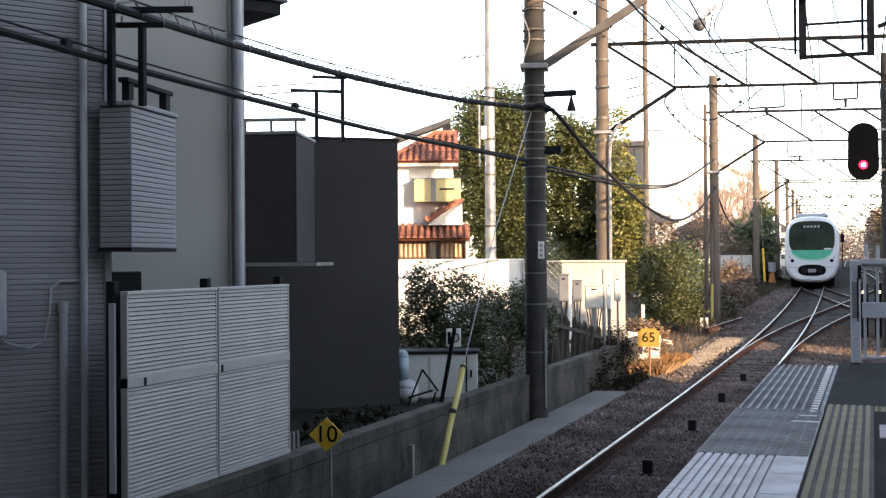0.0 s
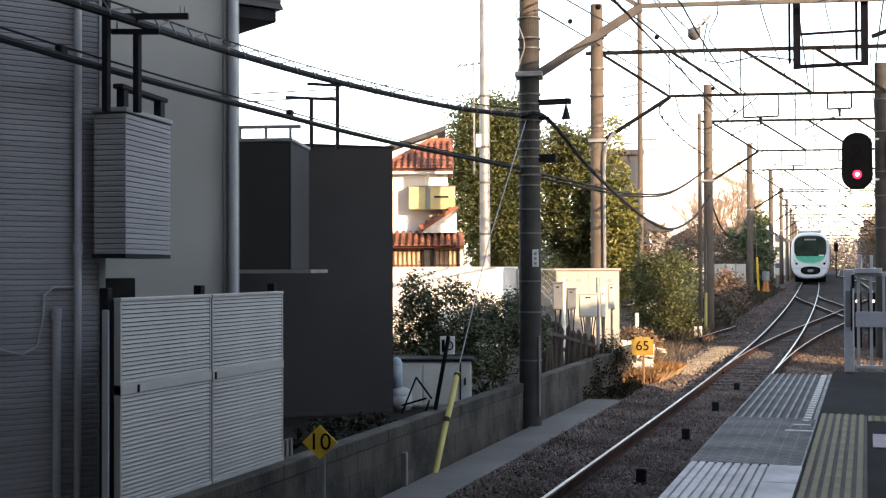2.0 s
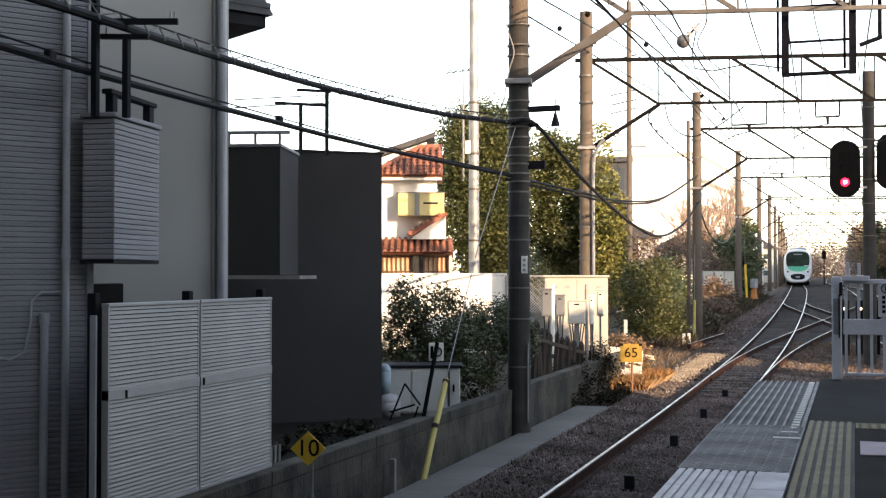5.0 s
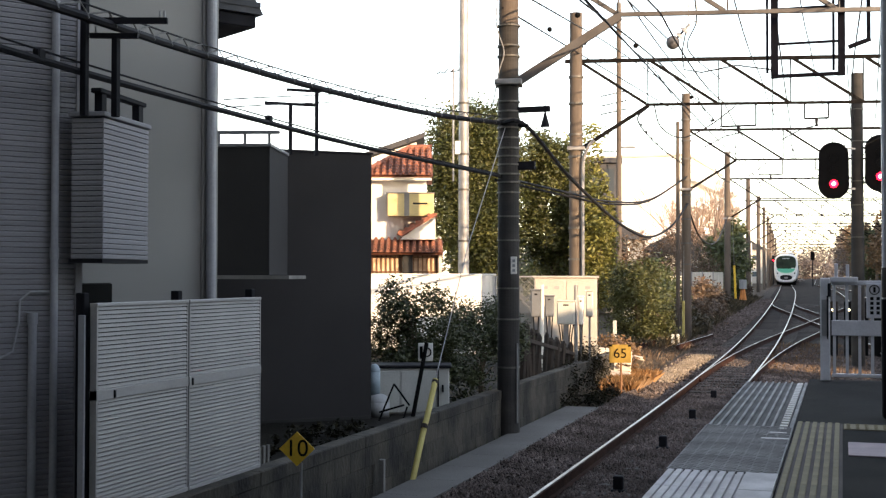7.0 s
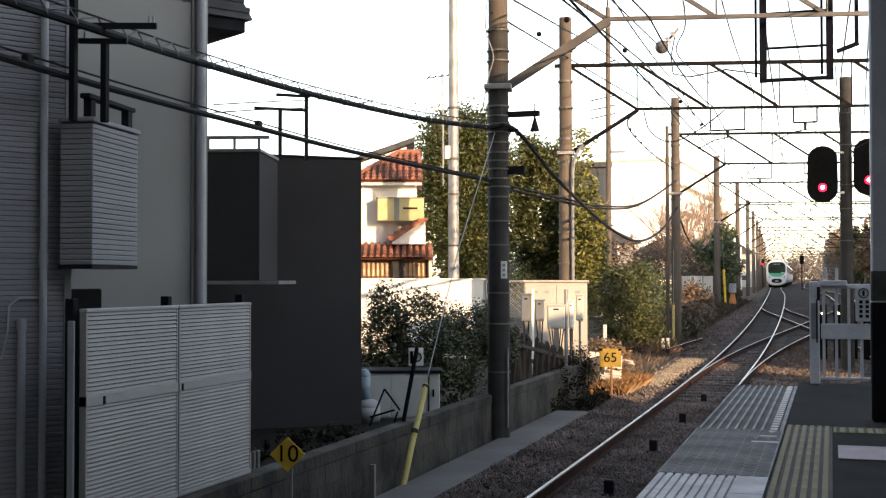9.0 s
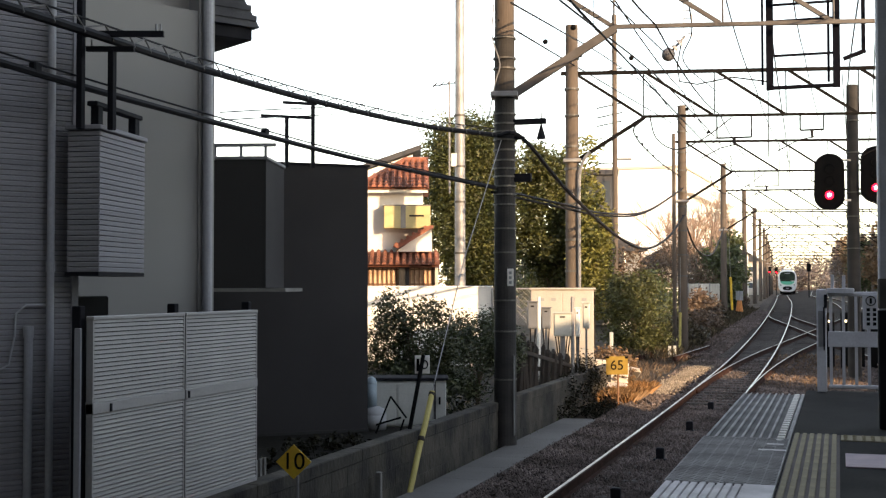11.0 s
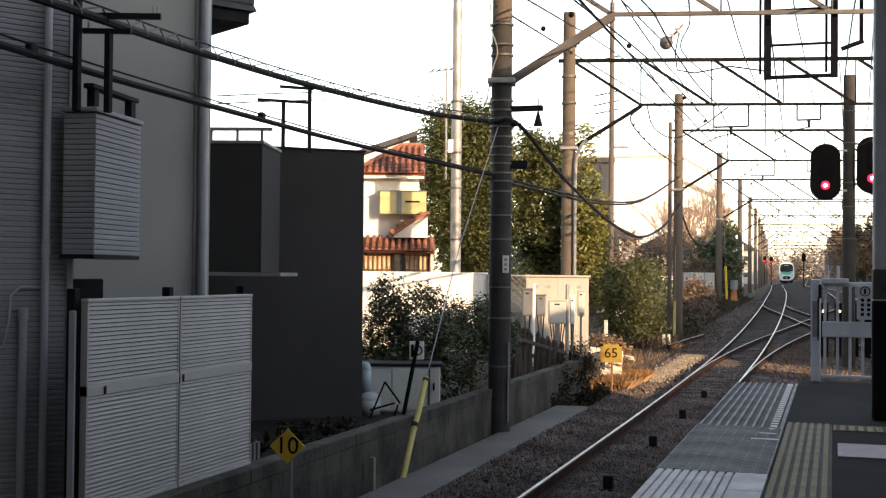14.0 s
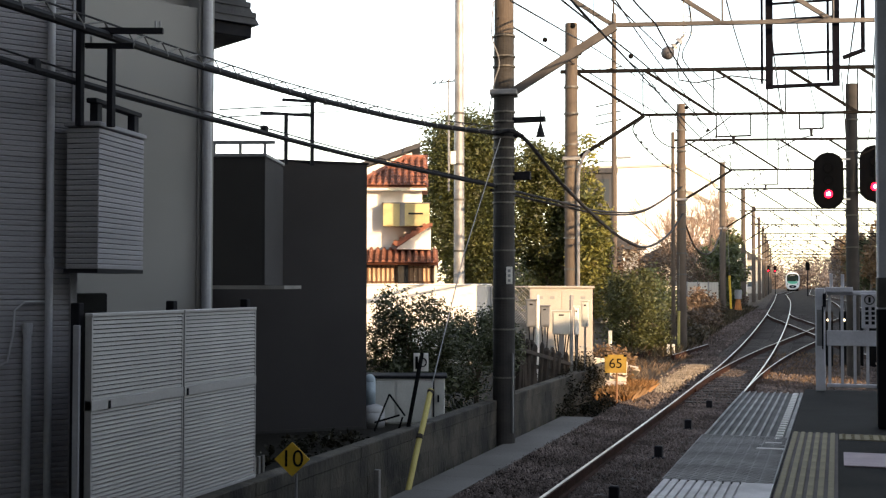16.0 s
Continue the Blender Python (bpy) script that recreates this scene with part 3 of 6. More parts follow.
def build_balcony():
    b = thing("balcony_box", "dark brown boxed balcony with a pale lower trim", "balcony", pose(-6.12, 12.36, 2.22, 0, 0, 90 - 75))
    part("front", Form().box(-0.95, 0.0, 0.0, 1.0, 0.02, 1.46), dark_panel_mat, b)
    part("side", Form().box(0.002, 0.012, -0.005, 1.1, 0.02, 1.46), dark_wall_mat, b, "lighter charcoal side panel")
    part("trim", Form().box(-0.98, 0.24, -0.03, 1.1, -0.025, 0.015), concrete_mat, b, "pale lower trim")
    part("cap", Form().box(-0.98, 0.03, -0.02, 1.1, 1.462, 1.50, bevel=0.006), steel_mat, b, "pale metal capping")
    part("hand_rail", Form().box(-0.9, 0.1, 0.1, 0.15, 1.62, 1.66, bevel=0.006), steel_mat, b, "metal handrail")
    for x in (-0.6, -0.3, -0.02):
        part("rail_post", Form().box(x - 0.015, x + 0.015, 0.11, 0.14, 1.5, 1.62), steel_mat, b)


build_balcony()


def build_roof_frame():
    m = thing("roof_line_frame", "dark steel twin-post frame on the flat roof", "bracket", pose(-6.45, 14.0, 3.75, 0, 0, 40))
    for x, z in ((-0.17, 0.62), (0.17, 0.80)):
        part("post", Form().box(x - 0.022, x + 0.022, -0.022, 0.022, 0, z, bevel=0.003), dark_metal_mat, m)
    part("arm", Form().box(-0.5, 0.19, -0.02, 0.02, 0.62, 0.655), dark_metal_mat, m)
    part("arm", Form().box(-0.22, 0.22, -0.02, 0.02, 0.80, 0.835), dark_metal_mat, m)


build_roof_frame()


# ---- poles, gantries ----
def build_pole(x, y, top, r=0.165, r2=0.14, label="round concrete catenary pole with steel bands", bands=(), name="catenary_pole", mat=None, z0=None):
    z = ground_z(y) - 0.25 if z0 is None else z0
    p = thing(name, label, "pole", Matrix.Translation((x, y, z)))
    # Shaft split at the sunlit height: shade-coloured below, lighter tan above.
    k = (5.93 - z) / (top - z) if mat is shaded_pole_mat and y < 20 else 1.0
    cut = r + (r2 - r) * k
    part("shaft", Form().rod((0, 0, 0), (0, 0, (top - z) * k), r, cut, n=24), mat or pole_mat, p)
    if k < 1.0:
        part("upper_shaft", Form().rod((0, 0, (top - z) * k), (0, 0, top - z), cut * 0.97, r2, n=24), pole_mat, p, "lighter tan concrete, coloured as sunlit")
    w = 0.012 if mat is shaded_pole_mat else 0.025
    for b in bands:
        part("band", Form().rod((0, 0, b - z - w), (0, 0, b - z + w), r * 1.04, n=20), band_mat, p, "dull galvanised band")
    return p


POLES = [(-4.65, 17.24, 9.2), (-5.69, 26.92, 8.15), (-4.92, 40.85, 8.27), (-5.46, 62.2, 8.4), (-5.78, 80.8, 8.5), (-6.33, 99.3, 8.5), (-6.96, 117.2, 8.6), (-7.62, 135.2, 8.6), (-8.41, 154.9, 8.7), (-9.47, 178.8, 8.7), (-10.3, 198.0, 8.7), (-11.0, 218.0, 8.7)]
for i, (x, y, top) in enumerate(POLES):
    build_pole(x, y, top, bands=([0.9, 1.6, 2.05, 2.75, 3.1, 3.45, 3.6, 3.72, 3.86, 3.98, 4.1, 4.25, 4.4, 4.52, 4.64, 4.78, 5.45, 5.6, 5.9] if i == 0 else [2.6, 3.3, 4.1, 4.9, 5.4, 6.1, 6.7, 7.4] if i < 3 else []), mat=shaded_pole_mat if i == 0 else None)


GANTRY_TURN = 12.0


def gantry_y(pole, x):
    """Where the slanting gantry on a pole crosses x."""
    return pole[1] + (x - pole[0]) * math.tan(radians(GANTRY_TURN))


def build_gantry(xl, y, xr, z0, z1, mat, arm):
    g = thing("catenary_gantry", "grey steel lattice gantry spanning the tracks", "gantry", pose(xl, y, 0, 0, 0, GANTRY_TURN), group="gantries over the line")
    w = xr - xl
    part("top_chord", Form().box(-0.25, w, -0.04, 0.04, z1 - 0.04, z1 + 0.04), mat, g)
    part("bottom_chord", Form().box(1.55, w, -0.03, 0.03, z0 - 0.03, z0 + 0.03), mat, g)
    n = int(w / 1.56)
    for k in range(n):
        part("diagonal", Form().beam((0.1 + k * 1.56, 0, z1 - 0.02), (1.56 + k * 1.56, 0, z0 + 0.02), 0.05, 0.06), mat, g)
        part("upright", Form().rod((1.6 + k * 1.56, 0, z0), (1.6 + k * 1.56, 0, z1), 0.016, n=5), mat, g)
    part("brace", Form().beam((0.15, 0, z0 - 0.95), (1.62, 0, z0 - 0.02), arm, arm * 1.2), mat, g)
    part("clamp", Form().box(-0.2, 0.2, -0.2, 0.2, z0 - 1.02, z0 - 0.94, bevel=0.01), steel_mat, g)
    return g


for i, (x, y, top) in enumerate(POLES):
    z0 = 6.04 if i == 0 else 6.06
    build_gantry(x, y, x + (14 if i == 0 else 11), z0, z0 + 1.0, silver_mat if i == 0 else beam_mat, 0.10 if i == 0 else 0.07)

for x, y, top in ((0.36, 32.1, 7.3), (5.5, 62.2, 8.4), (5.2, 80.8, 8.4), (4.7, 99.3, 8.4), (4.0, 117.2, 8.4), (3.4, 135.2, 8.4), (2.6, 154.9, 8.4)):
    # The closest right pole takes the shade-coloured concrete too.
    build_pole(x, y, top, bands=(3.2, 4.0, 4.6, 5.6, 6.4) if y < 40 else (), mat=shaded_pole_mat if y < 40 else None)
build_pole(-9.13, 29.48, 12.0, 0.145, 0.11, "pale grey steel utility pole", (3.1, 4.4, 5.3, 6.6), "utility_pole", steel_mat, -0.25)
build_pole(-8.75, 49.9, 13.5, 0.12, 0.10, "slim concrete utility pole with cross arms", (), "utility_pole")


def build_signal(x, y, z, lamp_z):
    s = thing("railway_signal", "black oval colour-light signal showing red", "signal", Matrix.Translation((x, y, z)), group="signals on the pole")
    pts = []
    for a in range(24):
        c, d = math.cos(a * 6.28319 / 24), math.sin(a * 6.28319 / 24)
        pts.append((0.37 * c, 0.35 * d + (0.36 if d > 0 else -0.36)))
    part("back_plate", Form().prism(pts, -0.02, 0.02), black_mat, s)
    part("housing", Form().box(-0.16, 0.16, 0.02, 0.24, -0.5, 0.5, bevel=0.03), black_mat, s)
    for k, dz in enumerate((0.30, 0.0, lamp_z)):
        hood = part("hood", Form().tube([(0.12 * math.cos(a), -0.03, dz + 0.12 * math.sin(a)) for a in [i * 0.2618 - 0.4 for i in range(15)]], 0.015, 5), black_mat, s)
        lens = Form().rod((0, -0.024, dz), (0, -0.05, dz), 0.10, 0.095, n=18)
        part("lens", lens, red_glow if k == 2 else black_mat, s, "lit red lens" if k == 2 else "dark lens")
    part("core", Form().rod((0, -0.05, lamp_z), (0, -0.056, lamp_z), 0.045, n=12), core_glow, s, "pale glowing disc for the lamp's overexposed centre")
    side = 1 if x < 0.36 else -1
    part("arm", Form().beam((side * 0.1, 0.05, -0.45), (side * 0.60, 0.3, -0.45), 0.05, 0.05), steel_mat, s)
    part("arm", Form().beam((side * 0.1, 0.05, 0.55), (side * 0.60, 0.3, 0.55), 0.05, 0.05), steel_mat, s)


red_glow = glow("red_signal_light", (1.0, 0.006, 0.02), 4.0)
# Whitish glow added for the glare at the red lamp's centre.
core_glow = glow("signal_core_glare", (1.0, 0.70, 0.66), 5.0)
build_signal(-0.2, 31.73, 4.85, -0.33)
build_signal(0.90, 31.9, 5.02, -0.33)


def build_train():
    t = thing("commuter_train", "white commuter train with rounded front and green band", "train")
    shell = material("white_train_paint", (0.64, 0.65, 0.66), (0.57, 0.58, 0.60), 0.35, fine=40, scale=1.0, bump=0.01)
    # Greenish patches in this colour stand in for reflections on the glass.
    dark = material("dark_windscreen", (0.012, 0.017, 0.015), (0.030, 0.045, 0.032), 0.14, fine=6, scale=1.1, bump=0.0)
    green = material("green_band", (0.08, 0.42, 0.27), (0.06, 0.36, 0.25), 0.4, fine=40, scale=2, bump=0.0)

    def oval(hw, z0, z1, k, n=32, p=3.2):
        """A rounded outline in x and z: k shrinks it."""
        pts = []
        zc, hz = (z0 + z1) / 2, (z1 - z0) / 2
        for i in range(n):
            a = 6.28319 * i / n
            c, s = math.cos(a), math.sin(a)
            pts.append((hw * k * math.copysign(abs(c) ** (2 / p), c), zc + hz * k * math.copysign(abs(s) ** (2 / p), s)))
        return pts

    for car in range(6):
        y0 = car * 20.0
        f = Form()
        rings = [(0.0, 0.90), (0.06, 0.955), (0.18, 0.985), (0.45, 1.0), (19.5, 1.0)] if car == 0 else [(0.1, 0.99), (0.2, 1.0), (19.5, 1.0)]
        pts = []
        for dy, k in rings:
            pts += [(x, y0 + dy, z) for x, z in oval(1.35, 0.24, 3.63, k)]
        n = 32
        faces = [tuple(range(n))] + [(j * n + i, (j + 1) * n + i, (j + 1) * n + (i + 1) % n, j * n + (i + 1) % n) for j in range(len(rings) - 1) for i in range(n)] + [tuple(reversed(range(len(pts) - n, len(pts))))]
        body = part("car_body", f.add(pts, faces), shell, t, smooth=False)
        for side in (-1, 1):
            for k in range(5):
                part("side_window", Form().box(side * 1.35 - 0.01, side * 1.35 + 0.01, y0 + 2.2 + k * 3.4, y0 + 4.2 + k * 3.4, 1.95, 2.85), dark, body, "dark side window")
        part("bogie", Form().box(-1.1, 1.1, y0 + 2.0, y0 + 4.4, 0.02, 0.5, bevel=0.05), black_mat, t, "dark bogie")
        part("bogie", Form().box(-1.1, 1.1, y0 + 15.2, y0 + 17.6, 0.02, 0.6, bevel=0.05), black_mat, t, "dark bogie")
        part("roof_unit", Form().box(-0.8, 0.8, y0 + 1.4, y0 + 4.6, 3.58, 3.82, bevel=0.09), grey_box_mat, t, "grey roof unit")

    def plate(name, pts, y, mat, label, parent=t):
        return part(name, Form().prism(pts, y, y + 0.06), mat, parent, label)

    plate("windscreen", oval(1.12, 1.70, 3.38, 1.0, p=3.4), -0.012, dark, "large dark rounded windscreen")
    band = [(-1.04, 1.90), (-0.92, 1.70), (-0.62, 1.51), (-0.25, 1.43), (0.25, 1.43), (0.62, 1.51), (0.92, 1.70), (1.04, 1.90)]
    mint = material("mint_band", (0.36, 0.60, 0.46), (0.30, 0.54, 0.42), 0.4, fine=40, scale=2, bump=0.0)
    plate("mint_band", [(x * 0.97, z - 0.10) for x, z in band], -0.014, mint, "pale mint lower edge of the band")
    plate("green_band", band, -0.018, green, "bright green front band")
    plate("destination_panel", [(-0.5, 3.0), (0.5, 3.0), (0.5, 3.18), (-0.5, 3.18)], -0.016, black_mat, "dark destination panel with plain bars")
    for k in range(5):
        plate("text_bar", [(-0.40 + k * 0.17, 3.04), (-0.28 + k * 0.17, 3.04), (-0.28 + k * 0.17, 3.15), (-0.40 + k * 0.17, 3.15)], -0.020, grey_box_mat, "pale text bar")
    plate("number_bar", [(0.6, 1.92), (0.95, 1.92), (0.95, 1.99), (0.6, 1.99)], -0.020, white_mat, "small white plain bar")
    plate("coupler_cover", oval(0.68, 0.58, 1.16, 1.0, p=2.6), -0.014, black_mat, "black oval coupler recess")
    part("coupler", Form().box(-0.2, 0.2, -0.12, 0.02, 0.74, 0.94, bevel=0.03), steel_mat, t, "grey coupler head")
    for s in (-1, 1):
        part("jumper_box", Form().box(s * 0.38 - 0.12, s * 0.38 + 0.12, -0.05, 0.0, 0.70, 1.00, bevel=0.02), dark_metal_mat, t, "dark jumper box beside the coupler")
        part("marker_stripe", Form().beam((s * 1.04, -0.012, 1.46), (s * 1.13, -0.012, 1.62), 0.02, 0.02), black_mat, t, "thin dark marker stripe")
        part("wiper", Form().rod((s * 0.25, -0.03, 1.86), (s * 0.62, -0.03, 2.55), 0.012, n=5), black_mat, t, "black windscreen wiper")
    for s in (-1, 1):
        part("tail_lamp", Form().rod((s * 0.96, 0.0, 1.36), (s * 0.96, -0.022, 1.36), 0.09, n=16), black_mat, t, "round dark lamp")
    part("skirt_line", Form().box(-1.18, 1.18, -0.006, 0.02, 1.02, 1.035), dark_metal_mat, t, "dark panel seam")
    return t


train = build_train()


# ---- more track, sleepers, ballast ----
def right_track_x(y):
    return track_x(y) + 4.0


def cross_a(y):
    if y < 26:
        return -2.43
    if y < 42:
        return -2.43 + 0.0034 * (y - 26) ** 2
    return -1.56 + 0.109 * (y - 42)


def cross_b(y):
    if y > 60:
        u = (67.5 - y) / 7.5
        return track_x(y) + 0.62 * u * u
    return track_x(60) + 0.62 + 0.165 * (60 - y)


def rails_only(t, fx, y0, y1):
    for side in (-0.5665, 0.5665):
        r = part("rail", ribbon(fx, y0, y1, [(side - 0.06, -0.153), (side + 0.06, -0.153), (side + 0.03, -0.05), (side + 0.034, -0.002), (side - 0.034, -0.002), (side - 0.03, -0.05)]), rail_mat, t, "rust-brown steel rail")
        part("rail_head", ribbon(fx, y0, y1, [(side - 0.016, -0.003), (side + 0.010, -0.003), (side + 0.007, 0.002), (side - 0.013, 0.002)]), rail_top_mat, r, "worn bright running surface")


far_track = build_track("railway_track", right_track_x, 20, 420, "rusty two-rail track beyond the crossover")
crossover = thing("scissors_crossover", "rusty rail crossover linking the two tracks", "railway crossover")
rails_only(crossover, cross_a, 27, 64)
rails_only(crossover, cross_b, 38, 67)
siding_spur = thing("railway_spur", "short weathered rail stub beside the line", "railway track")
rails_only(siding_spur, lambda y: -5.27 + 0.10 * (y - 36.8), 36.8, 42.0)

sleeper = Form().box(-1.0, 1.0, -0.11, 0.11, -0.30, -0.125, bevel=0.012).mesh("sleeper")
for i in range(88):
    y = -7.2 + i * 0.62
    part("sleeper", sleeper, sleeper_mat, near_track, at=Matrix.Translation((track_x(y), y, ground_z(y) - (0.018 if y < 25 else 0.0))))
for i in range(45):
    y = 28.0 + i * 0.62
    part("sleeper", sleeper, sleeper_mat, far_track, at=Matrix.Translation((right_track_x(y), y, ground_z(y))))
long_sleeper = Form().box(-1.3, 1.5, -0.11, 0.11, -0.28, -0.121, bevel=0.012).mesh("sleeper")
for i in range(36):
    y = 46.0 + i * 0.62
    part("sleeper", long_sleeper, sleeper_mat, crossover, at=Matrix.Translation((track_x(y) + 1.4, y, ground_z(y))))


# Lighter stone colour that carries the sun patch on the shoulder.
sunlit_gravel_mat = material("sunlit_gravel", (0.29, 0.24, 0.185), (0.19, 0.155, 0.12), 0.95, fine=40, scale=2.0, bump=0.6, island=0.3, spec=0.2)


def build_bed():
    prof = [(-1.62, -0.25), (7.0, -0.25), (7.0, -0.15), (-1.10, -0.15), (-1.58, -0.115)]
    tagged(part("ballast_bed", ribbon(track_x, -7.6, 420, prof, 3.0), ballast_bed_mat), "brown crushed stone bed under the tracks", "ballast", kind="structure")
    # loose stones, denser where the line is close
    rng = np.random.default_rng(3)
    base = np.array([(1, 0, 0), (0, 1, 0), (-1, 0, 0), (0, -1, 0), (0, 0, 1), (0, 0, -1)], float)
    faces = np.array([(0, 1, 4), (1, 2, 4), (2, 3, 4), (3, 0, 4), (1, 0, 5), (2, 1, 5), (3, 2, 5), (0, 3, 5)])
    # Dark sheet standing in for the shade over the far tracks.
    far_shade = [(-0.95, -0.2), (5.2, -0.2), (5.2, -0.141), (-0.95, -0.141)]
    tagged(part("ballast_bed", ribbon(track_x, 37.5, 420, far_shade, 3.0), shaded_bed_mat), "far crushed stone bed, coloured dark for its shade", "ballast", kind="structure")
    vs, fs, k = [], [], 0
    for y0, y1, x0, x1, n, size in ((6, 14, -4.02, -1.05, 11000, 0.028), (14, 24, -4.05, -1.05, 13000, 0.030), (24, 38, -4.2, 3.5, 15000, 0.038), (38, 75, -5.6, -3.6, 5000, 0.05)):
        c = np.stack([rng.uniform(x0, x1, n), rng.uniform(y0, y1, n)], 1)
        for x, y in c:
            d = abs(x - track_x(y))
            if abs(d - 0.5665) < 0.07:
                continue
            z = ground_z(y) - 0.145 + (0.02 if d > 0.5 else 0.0) + min(max(0.0, d - 1.15) * 0.12, 0.05) * (x < track_x(y) and y < 27)
            s = size * rng.uniform(0.6, 1.35, 3)
            a = rng.uniform(0, 6.28)
            p = base * s + rng.normal(0, size * 0.16, (6, 3))
            ca, sa = math.cos(a), math.sin(a)
            p = np.stack([p[:, 0] * ca - p[:, 1] * sa + x, p[:, 0] * sa + p[:, 1] * ca + y, p[:, 2] + z], 1)
            vs.append(p)
            fs.append(faces + k)
            k += 6
    f = Form()
    f.v, f.f = np.concatenate(vs).tolist(), np.concatenate(fs).tolist()
    tagged(part("ballast_stones", f, ballast_mat), "loose brown-grey crushed ballast stones", "ballast", kind="stuff")
    vs, fs = [], []
    for k in range(3600):
        y = rng.uniform(26.4, 34.5)
        x = -3.86 + 0.025 * (y - 25) + rng.normal(0, 0.13)
        p = base * 0.030 * rng.uniform(0.6, 1.4, 3) + rng.normal(0, 0.005, (6, 3)) + (x, y, ground_z(y) - 0.10)
        vs.append(p)
        fs.append(faces + 6 * k)
    f = Form()
    f.v, f.f = np.concatenate(vs).tolist(), np.concatenate(fs).tolist()
    tagged(part("gravel_strip", f, sunlit_gravel_mat), "gravel along the ballast shoulder, paled to carry the sun patch", "gravel", kind="stuff")


build_bed()
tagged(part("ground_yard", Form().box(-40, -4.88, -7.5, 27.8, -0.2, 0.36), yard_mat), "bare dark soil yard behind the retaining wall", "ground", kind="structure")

# black track marker blocks between the rails
for y in (13.46, 16.98, 20.46, 23.95):
    m = thing("track_block", "small black marker block between the rails", "track block", Matrix.Translation((-2.37, y, -0.17)), group="blocks between the rails")
    part("block", Form().box(-0.055, 0.055, -0.05, 0.05, 0, 0.20, bevel=0.012), dark_metal_mat, m)
    part("foot", Form().box(-0.09, 0.09, -0.08, 0.08, 0, 0.05, bevel=0.01), dark_metal_mat, m)


# ---- plants ----
def leaf_cloud(blobs, n, size, seed, clumps=60, spread=0.22, flat=0.6):
    """Leaves in clumps round the given ellipsoids (x, y, z, rx, ry, rz)."""
    rng = np.random.default_rng(seed)
    vol = np.array([b[3] * b[4] * b[5] for b in blobs])
    vol = vol / vol.sum()
    pts = []
    for b, share in zip(blobs, vol):
        c, r = np.array(b[:3]), np.array(b[3:])
        m = max(4, int(clumps * share))
        d = rng.normal(size=(m, 3))
        d /= np.linalg.norm(d, axis=1)[:, None]
        rad = rng.uniform(0.35, 1.0, m) ** 0.5
        centres = c + d * rad[:, None] * r * rng.uniform(0.85, 1.12, (m, 1))
        pick = rng.integers(0, m, int(n * share))
        pts.append(centres[pick] + rng.normal(0, 1, (len(pick), 3)) * r.min() * spread)
    p = np.concatenate(pts)
    k = len(p)
    a = rng.normal(size=(k, 3))
    a[:, 2] *= flat
    a /= np.linalg.norm(a, axis=1)[:, None]
    w = np.cross(a, rng.normal(size=(k, 3)))
    w /= np.linalg.norm(w, axis=1)[:, None] + 1e-9
    s = size * rng.uniform(0.6, 1.4, (k, 1))
    v = np.stack([p - a * s, p + w * s * 0.42, p + a * s, p - w * s * 0.42], 1).reshape(-1, 3)
    f = Form()
    f.v = v.tolist()
    f.f = [(i, i + 1, i + 2, i + 3) for i in range(0, 4 * k, 4)]
    return f


bark_mat = material("grey_brown_bark", (0.13, 0.10, 0.075), (0.08, 0.06, 0.045), 0.95, fine=30, scale=5, bump=0.6, stretch=(1, 1, 0.3))
evergreen_mat = leaf_material("evergreen_leaf", (0.034, 0.048, 0.013), (0.082, 0.084, 0.022))
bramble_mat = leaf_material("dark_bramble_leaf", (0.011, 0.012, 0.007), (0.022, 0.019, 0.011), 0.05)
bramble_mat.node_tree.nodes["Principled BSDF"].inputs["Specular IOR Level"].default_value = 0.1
shrub_mat = leaf_material("dark_shrub_leaf", (0.055, 0.075, 0.03), (0.09, 0.10, 0.04))
# Shrub leaf scaled darker, so the yard's shade is in its colour.
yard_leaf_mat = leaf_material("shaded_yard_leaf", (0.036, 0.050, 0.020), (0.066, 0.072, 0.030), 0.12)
hedge_leaf_mat = leaf_material("dull_hedge_leaf", (0.088, 0.094, 0.029), (0.054, 0.064, 0.024))
yellow_leaf_mat = leaf_material("yellow_green_leaf", (0.20, 0.185, 0.045), (0.12, 0.13, 0.035))
brown_leaf_mat = leaf_material("dry_brown_leaf", (0.22, 0.13, 0.065), (0.14, 0.085, 0.045))
grass_mat = leaf_material("dry_orange_grass", (0.27, 0.14, 0.055), (0.17, 0.095, 0.04))
twig_mat = material("bare_twig", (0.44, 0.30, 0.21), (0.32, 0.21, 0.15), 0.9, fine=20, scale=3, bump=0.1)


# Distance haze is mixed into this greyed brown.
haze_leaf_mat = leaf_material("hazed_winter_crown", (0.19, 0.145, 0.125), (0.12, 0.092, 0.08))
dull_leaf_mat = leaf_material("dull_brown_leaf", (0.15, 0.095, 0.06), (0.085, 0.06, 0.04))
verge_mat = leaf_material("dead_verge_grass", (0.075, 0.055, 0.03), (0.045, 0.038, 0.02))


